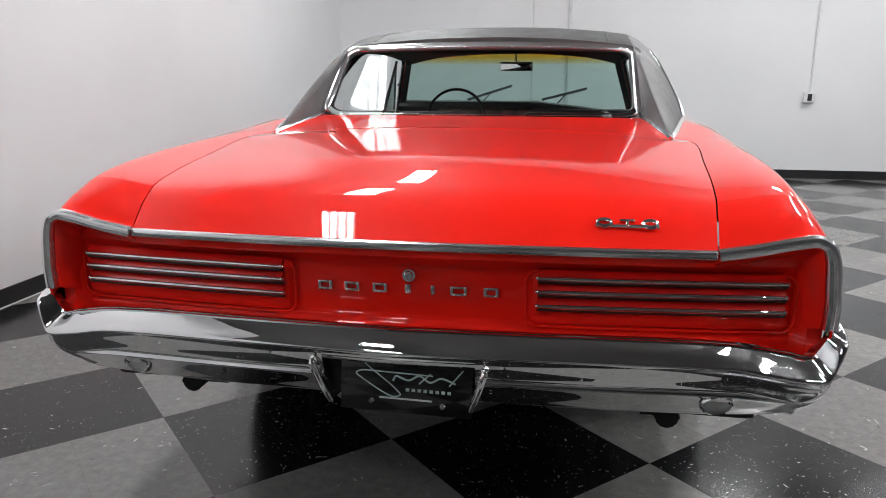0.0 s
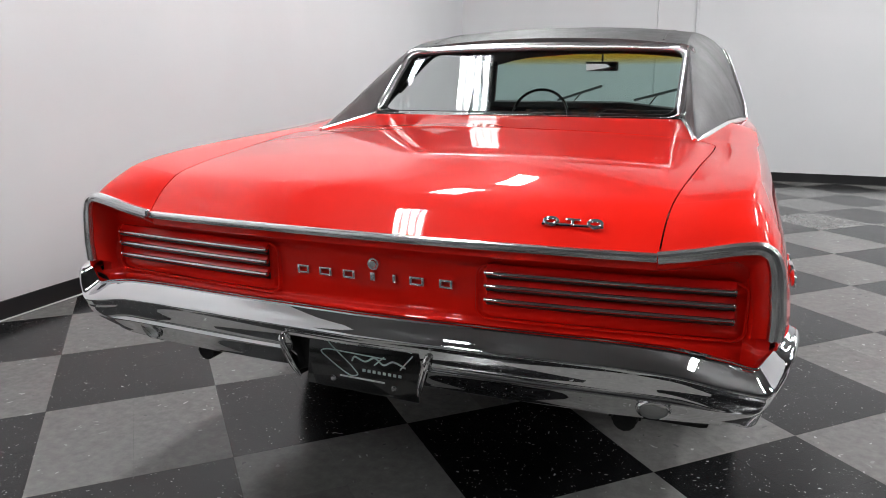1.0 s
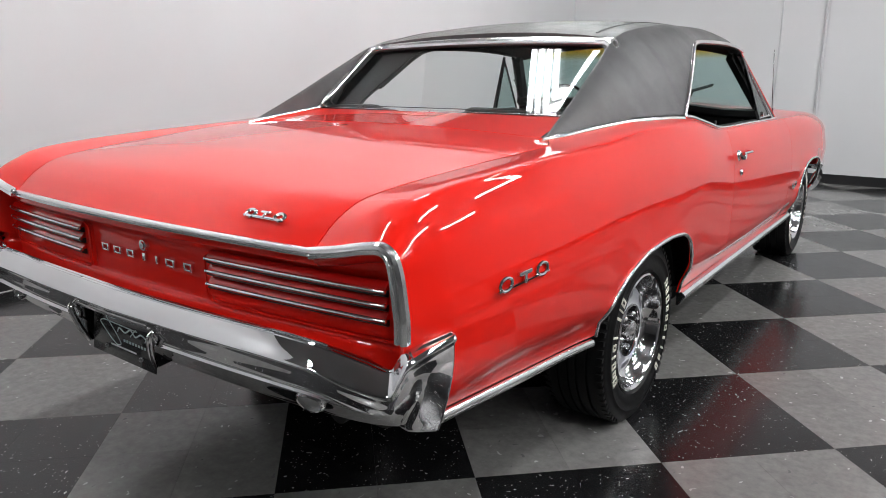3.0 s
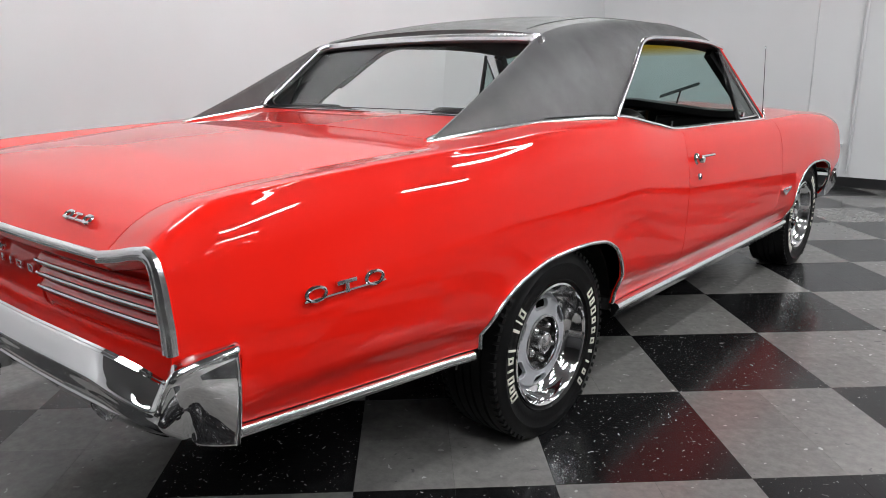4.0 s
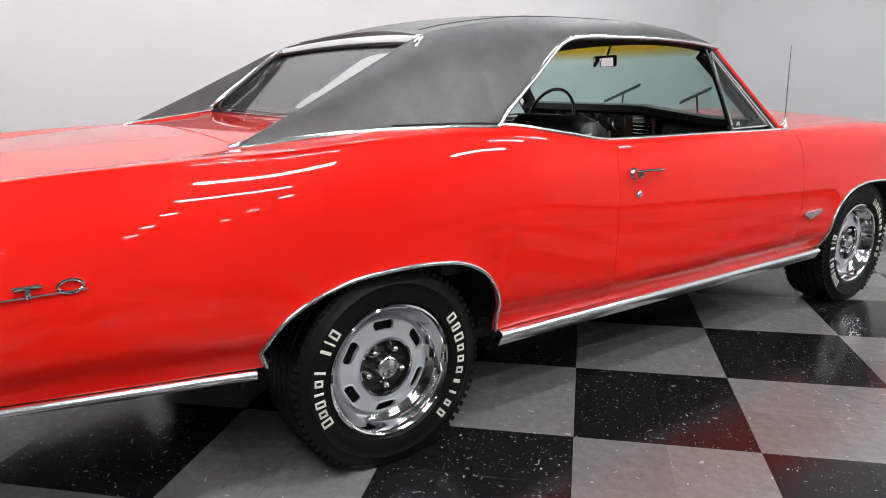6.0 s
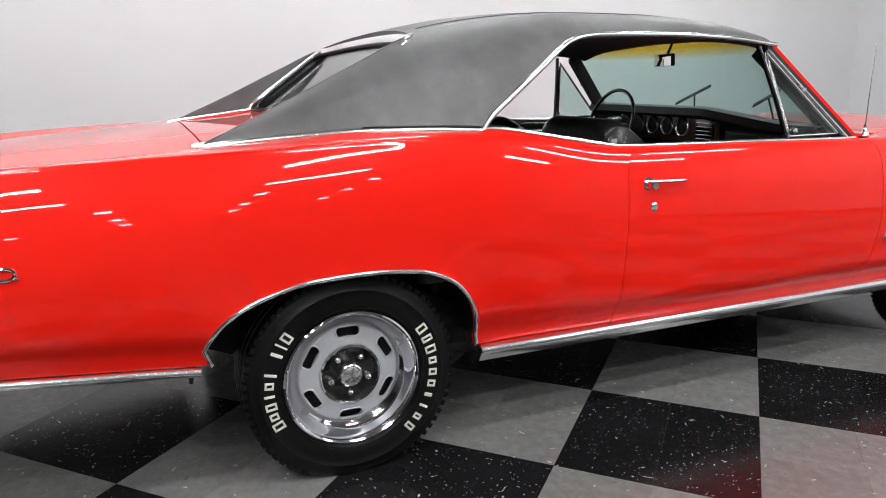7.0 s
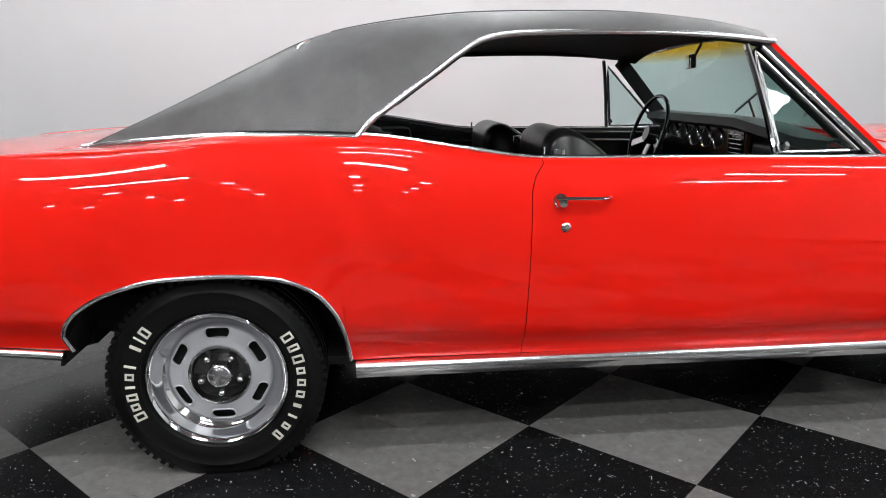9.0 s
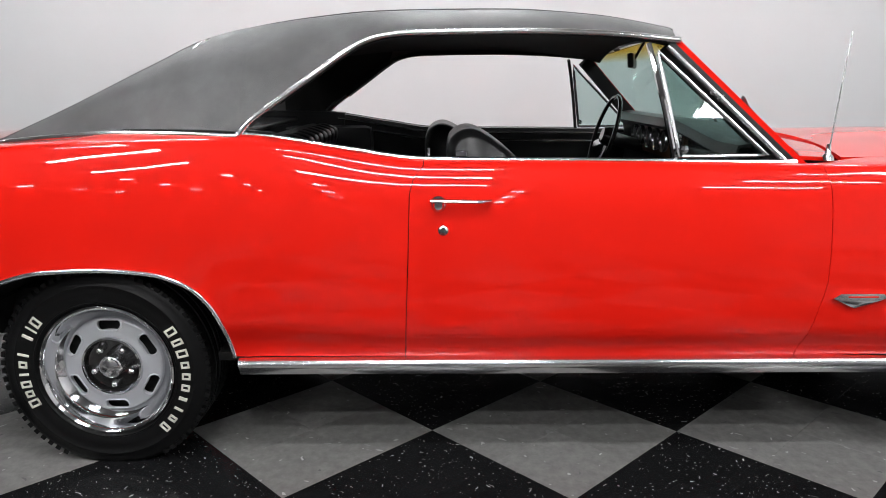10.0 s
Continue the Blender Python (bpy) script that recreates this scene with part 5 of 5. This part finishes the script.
BEZEL = finish("centre_ring", lathe([(.098, .062), (.096, .070), (.090, .071), (.087, .064), (.086, .055)], 64), CHROME, 40)
CAP = finish("hub_cap", lathe([(.038, .036), (.038, .070), (.036, .078), (.032, .081), (.028, .080), (.012, .087), (.0, .088)], 40), BRIGHT, 25)
NUT = finish("wheel_nut", lathe([(.012, .030), (.012, .058), (.010, .066), (.005, .072), (.0, .073)], 12), BRIGHT, 40)
BACK = finish("brake_backing", lathe([(.165, .010), (.10, .012), (.0, .012)], 48), UNDER, 40)


def wheel(x, y, s, turn):
    hub = new("wheel")
    hub.parent = car
    tagged(hub, "silver slotted wheel with chrome trim ring on a white-lettered black tyre")
    hub.matrix_basis = Matrix.Translation((s * x, y, .318)) @ Matrix.Rotation(0 if s > 0 else np.pi, 4, "Z")
    flat = part("tyre", TYRE, None, hub, "black tyre with raised white marking")
    tagged(part("tread_block", TREAD, None, hub), kind="stuff")
    spin = Matrix.Rotation(radians(turn), 4, "X")
    for name, me in (("sidewall_marking", LETTER_A), ("sidewall_marking", LETTER_B), ("wheel_disc", DISC), ("trim_ring", RIM), ("centre_bowl", BOWL), ("centre_ring", BEZEL), ("hub_cap", CAP), ("brake_backing", BACK)):
        ob = part(name, me, None, hub)
        ob.matrix_basis = spin
        if name == "sidewall_marking":
            tagged(ob, kind="stuff")
    for k in range(6):
        part("slot_rim", SLOT_RIM, None, hub).matrix_basis = spin @ Matrix.Rotation(radians(60 * k), 4, "X")
    for k in range(5):
        a = 2 * np.pi * k / 5 + np.pi / 2 + np.pi
        part("wheel_nut", NUT, None, hub).matrix_basis = spin @ Matrix.Translation((0, .063 * np.cos(a), .063 * np.sin(a)))


for s in (1, -1):
    wheel(.792, .03, s, 0)
    wheel(.780, 2.95, s, 25)

# ---- the room ----
X0, X1, Y0, H = -2.62, 12.0, -11.0, 4.3


def far_y(x):
    return 6.62 + 0 * x


def slab(corners, z0, z1):
    bm = bmesh.new()
    lo = [bm.verts.new((a, b, z0)) for a, b in corners]
    hi = [bm.verts.new((a, b, z1)) for a, b in corners]
    bm.faces.new(lo)
    bm.faces.new(hi)
    for i in range(len(corners)):
        j = (i + 1) % len(corners)
        bm.faces.new((lo[i], lo[j], hi[j], hi[i]))
    return bm


def setting(name, bm, mat, label, cat):
    return tagged(part(name, bm, mat, None, "", 0), label, cat, kind="structure")


setting("wall_west", slab([(X0 - .15, Y0), (X0, Y0), (X0, far_y(X0)), (X0 - .15, far_y(X0))], 0, H), WALL, "plain white painted showroom wall", "wall")
setting("wall_north", slab([(X0 - .15, far_y(X0 - .15)), (X1, far_y(X1)), (X1, far_y(X1) + .15), (X0 - .15, far_y(X0 - .15) + .15)], 0, H), WALL, "plain white painted end wall", "wall")
setting("wall_east", slab([(X1, Y0), (X1 + .15, Y0), (X1 + .15, far_y(X1) + .15), (X1, far_y(X1))], 0, H), WALL_GREY, "plain dark grey wall", "wall")
setting("wall_south", slab([(X0 - .15, Y0 - .15), (X1 + .15, Y0 - .15), (X1 + .15, Y0), (X0 - .15, Y0)], 0, H), WALL_GREY, "plain dark grey wall", "wall")
setting("ceiling", slab([(X0 - .15, Y0 - .15), (X1 + .15, Y0 - .15), (X1 + .15, 7.5), (X0 - .15, 7.5)], H, H + .1), CEIL, "plain dark grey painted ceiling", "ceiling")
setting("baseboard", slab([(X0, Y0), (X0 + .012, Y0), (X0 + .012, far_y(X0) - .012), (X0, far_y(X0))], 0, .098), BASE, "black rubber baseboard", "baseboard")
setting("baseboard", slab([(X0 + .012, far_y(X0) - .0125), (X1, far_y(X1) - .012), (X1, far_y(X1)), (X0 + .012, far_y(X0) - .001)], 0, .105), BASE, "black rubber baseboard", "baseboard")

setting("trim", slab([(X0 + .0125, Y0), (X0 + .024, Y0), (X0 + .024, far_y(X0) - .013), (X0 + .0125, far_y(X0) - .013)], 0, .004), SEALANT, "pale sealant line along the foot of the baseboard", "trim")

# fittings on the end wall
def wall_pipe(x, r, z0, z1, off, name, label, cat):
    p = sweep(np.linspace((x, far_y(x) - off, z0), (x, far_y(x) - off, z1), 3), ring_profile(r, 10), up=(0, 1, 0))
    return tagged(part(name, p, GREY_PIPE), label, cat)


wall_pipe(-.08, .007, .15, H, .004, "wall_joint_strip", "thin grey joint strip on the white wall", "trim")
wall_pipe(.37, .016, .15, H, .018, "conduit", "grey conduit running down the white wall", "pipe")
pipe = wall_pipe(3.28, .012, 1.05, H, .014, "conduit", "thin grey conduit running down to an outlet box", "pipe")
ob = tagged(part("outlet_box", box(3.27, far_y(3.27) - .03, .99, .12, .06, .12, .008), GREY_PIPE), "small grey surface-mounted outlet box on white wall", "outlet")
part("outlet_face", box(3.27, far_y(3.27) - .0625, .99, .05, .006, .08, .003), BLACK_TRIM, ob)
ob = tagged(part("wall_bracket", box(.20, far_y(.20) - .03, .445, .20, .06, .035, .012, seg=3), WALL), "small white rounded bracket on the white wall", "bracket")

# ceiling light fittings
TUBE_MESH = finish("tube", sweep(np.array([(0, -.59, 0), (0, 0, 0), (0, .59, 0)]), ring_profile(.018, 12), up=(0, 0, 1)), TUBE, 40)
TRAY = wall_paint("white_enamel", (0.75, 0.75, 0.75))


TUBE_HALL_MESH = finish("tube", sweep(np.array([(0, -.59, 0), (0, 0, 0), (0, .59, 0)]), ring_profile(.030, 10), up=(0, 0, 1)), TUBE_HALL, 40)


def light(x, y, n, wide, tube):
    body = tagged(part("ceiling_light", box(0, 0, .045, wide, 1.24, .05, .008), TRAY), "white fluorescent ceiling fitting with bare tubes", "ceiling light", "ceiling lights")
    body.matrix_basis = Matrix.Translation((x, y, LAMP_Z))
    for k in range(n):
        t = part("tube", tube, None, body)
        t.matrix_basis = Matrix.Translation(((k - (n - 1) / 2) * wide / n, 0, 0))
    for e in (-.45, .45):
        part("hanger", sweep(np.linspace((0, e, .06), (0, e, H - LAMP_Z), 3), ring_profile(.006, 6), up=(1, 0, 0)), GREY_PIPE, body)


def bay_lamp(x, y):
    def turned(profile, n):
        bm = lathe(profile, n)
        bmesh.ops.rotate(bm, matrix=Matrix.Rotation(radians(-90), 3, "Y"), verts=bm.verts)
        return bm
    body = tagged(part("pendant_lamp", turned([(.10, .0), (.125, -.01), (.12, .02), (.09, .12), (.05, .17), (.05, .22), (.0, .22)], 28), TRAY), "white round pendant lamp hanging from the ceiling", "ceiling light", "pendant lamps")
    body.matrix_basis = Matrix.Translation((x, y, LAMP_Z))
    part("lens", turned([(.0, -.012), (.05, -.010), (.085, -.004), (.10, .004)], 28), BAY, body)
    part("hanger", sweep(np.linspace((0, 0, .21), (0, 0, H - LAMP_Z), 3), ring_profile(.006, 6), up=(1, 0, 0)), GREY_PIPE, body)


for gy in (-5.0, -1.3, 1.3, 3.9):
    light(-1.18, gy, 4, .27, TUBE_MESH)
for gx in (2.4, 3.85, 5.15):
    for gy in (-2.1, .95, 4.4):
        light(gx, gy, 2, .13, TUBE_HALL_MESH)
for gx in (6.7, 8.4, 10.1):
    for gy in (-4.3, -2.8, -1.3, .5, 2.0):
        bay_lamp(gx, gy)

# ---- the floor: black and grey vinyl tiles, laid two by two on the slant ----
T = 0.6096
QX, QY = .688, 1.056
ANG = radians(43.99)   # the tiles' slant to the car
CA, SA = math.cos(ANG), math.sin(ANG)
setting("floor", slab([(X0 - .15, Y0 - .15), (X1 + .15, Y0 - .15), (X1 + .15, 7.5), (X0 - .15, 7.5)], -.12, -.0035), GROUT, "showroom floor bed under checkered vinyl tiles", "floor")
floor = bpy.data.objects["floor"]
h = T / 4 - .00025


def tile_mesh(name, mat):
    bm = box(0, 0, -.0015, 2 * h, 2 * h, .003, 0)
    bmesh.ops.bevel(bm, geom=[e for e in bm.edges if all(v.co.z > -.001 for v in e.verts)], offset=.0003, segments=1, affect="EDGES")
    return finish(name, bm, mat, 0)


TILES = {True: tile_mesh("tile", TILE_DARK), False: tile_mesh("tile", TILE_PALE)}
SL = Matrix.Rotation(ANG, 4, "Z")
near = []
for i in range(-60, 61):
    for j in range(-60, 61):
        a, b = (i + .5) * T / 2, (j + .5) * T / 2
        x, y = QX + a * CA - b * SA, QY + a * SA + b * CA
        if not (X0 - .2 < x < X1 + .2 and Y0 - .2 < y < 6.95):
            continue
        dark = (i // 2 + j // 2) % 2 == 1
        d = math.hypot(max(0, .75 - x, x - 2.3), max(0, -1.9 - y, y - 2.2)) if x > -.9 else 9
        near.append((d, x, y, dark))
near.sort()
for d, x, y, dark in near[:300]:
    t = part("tile", TILES[dark], None, floor)
    t.matrix_basis = Matrix.Translation((x, y, 0)) @ SL
for dark, mat in ((True, TILE_DARK), (False, TILE_PALE)):
    verts, faces = [], []
    ring = [(h * (p * CA - q * SA), h * (p * SA + q * CA)) for p, q in ((1, 1), (-1, 1), (-1, -1), (1, -1))]
    for d, x, y, k in near[300:]:
        if k == dark:
            n = len(verts)
            verts += [(x + p, y + q, z) for z in (0, -.003) for p, q in ring]
            faces += [(n, n + 1, n + 2, n + 3)] + [(n + e, n + 4 + e, n + 4 + (e + 1) % 4, n + (e + 1) % 4) for e in range(4)]
    me = bpy.data.meshes.new("tiles")
    me.from_pydata(verts, [], faces)
    me.materials.append(mat)
    tagged(part("tiles", me, None, floor), kind="stuff")
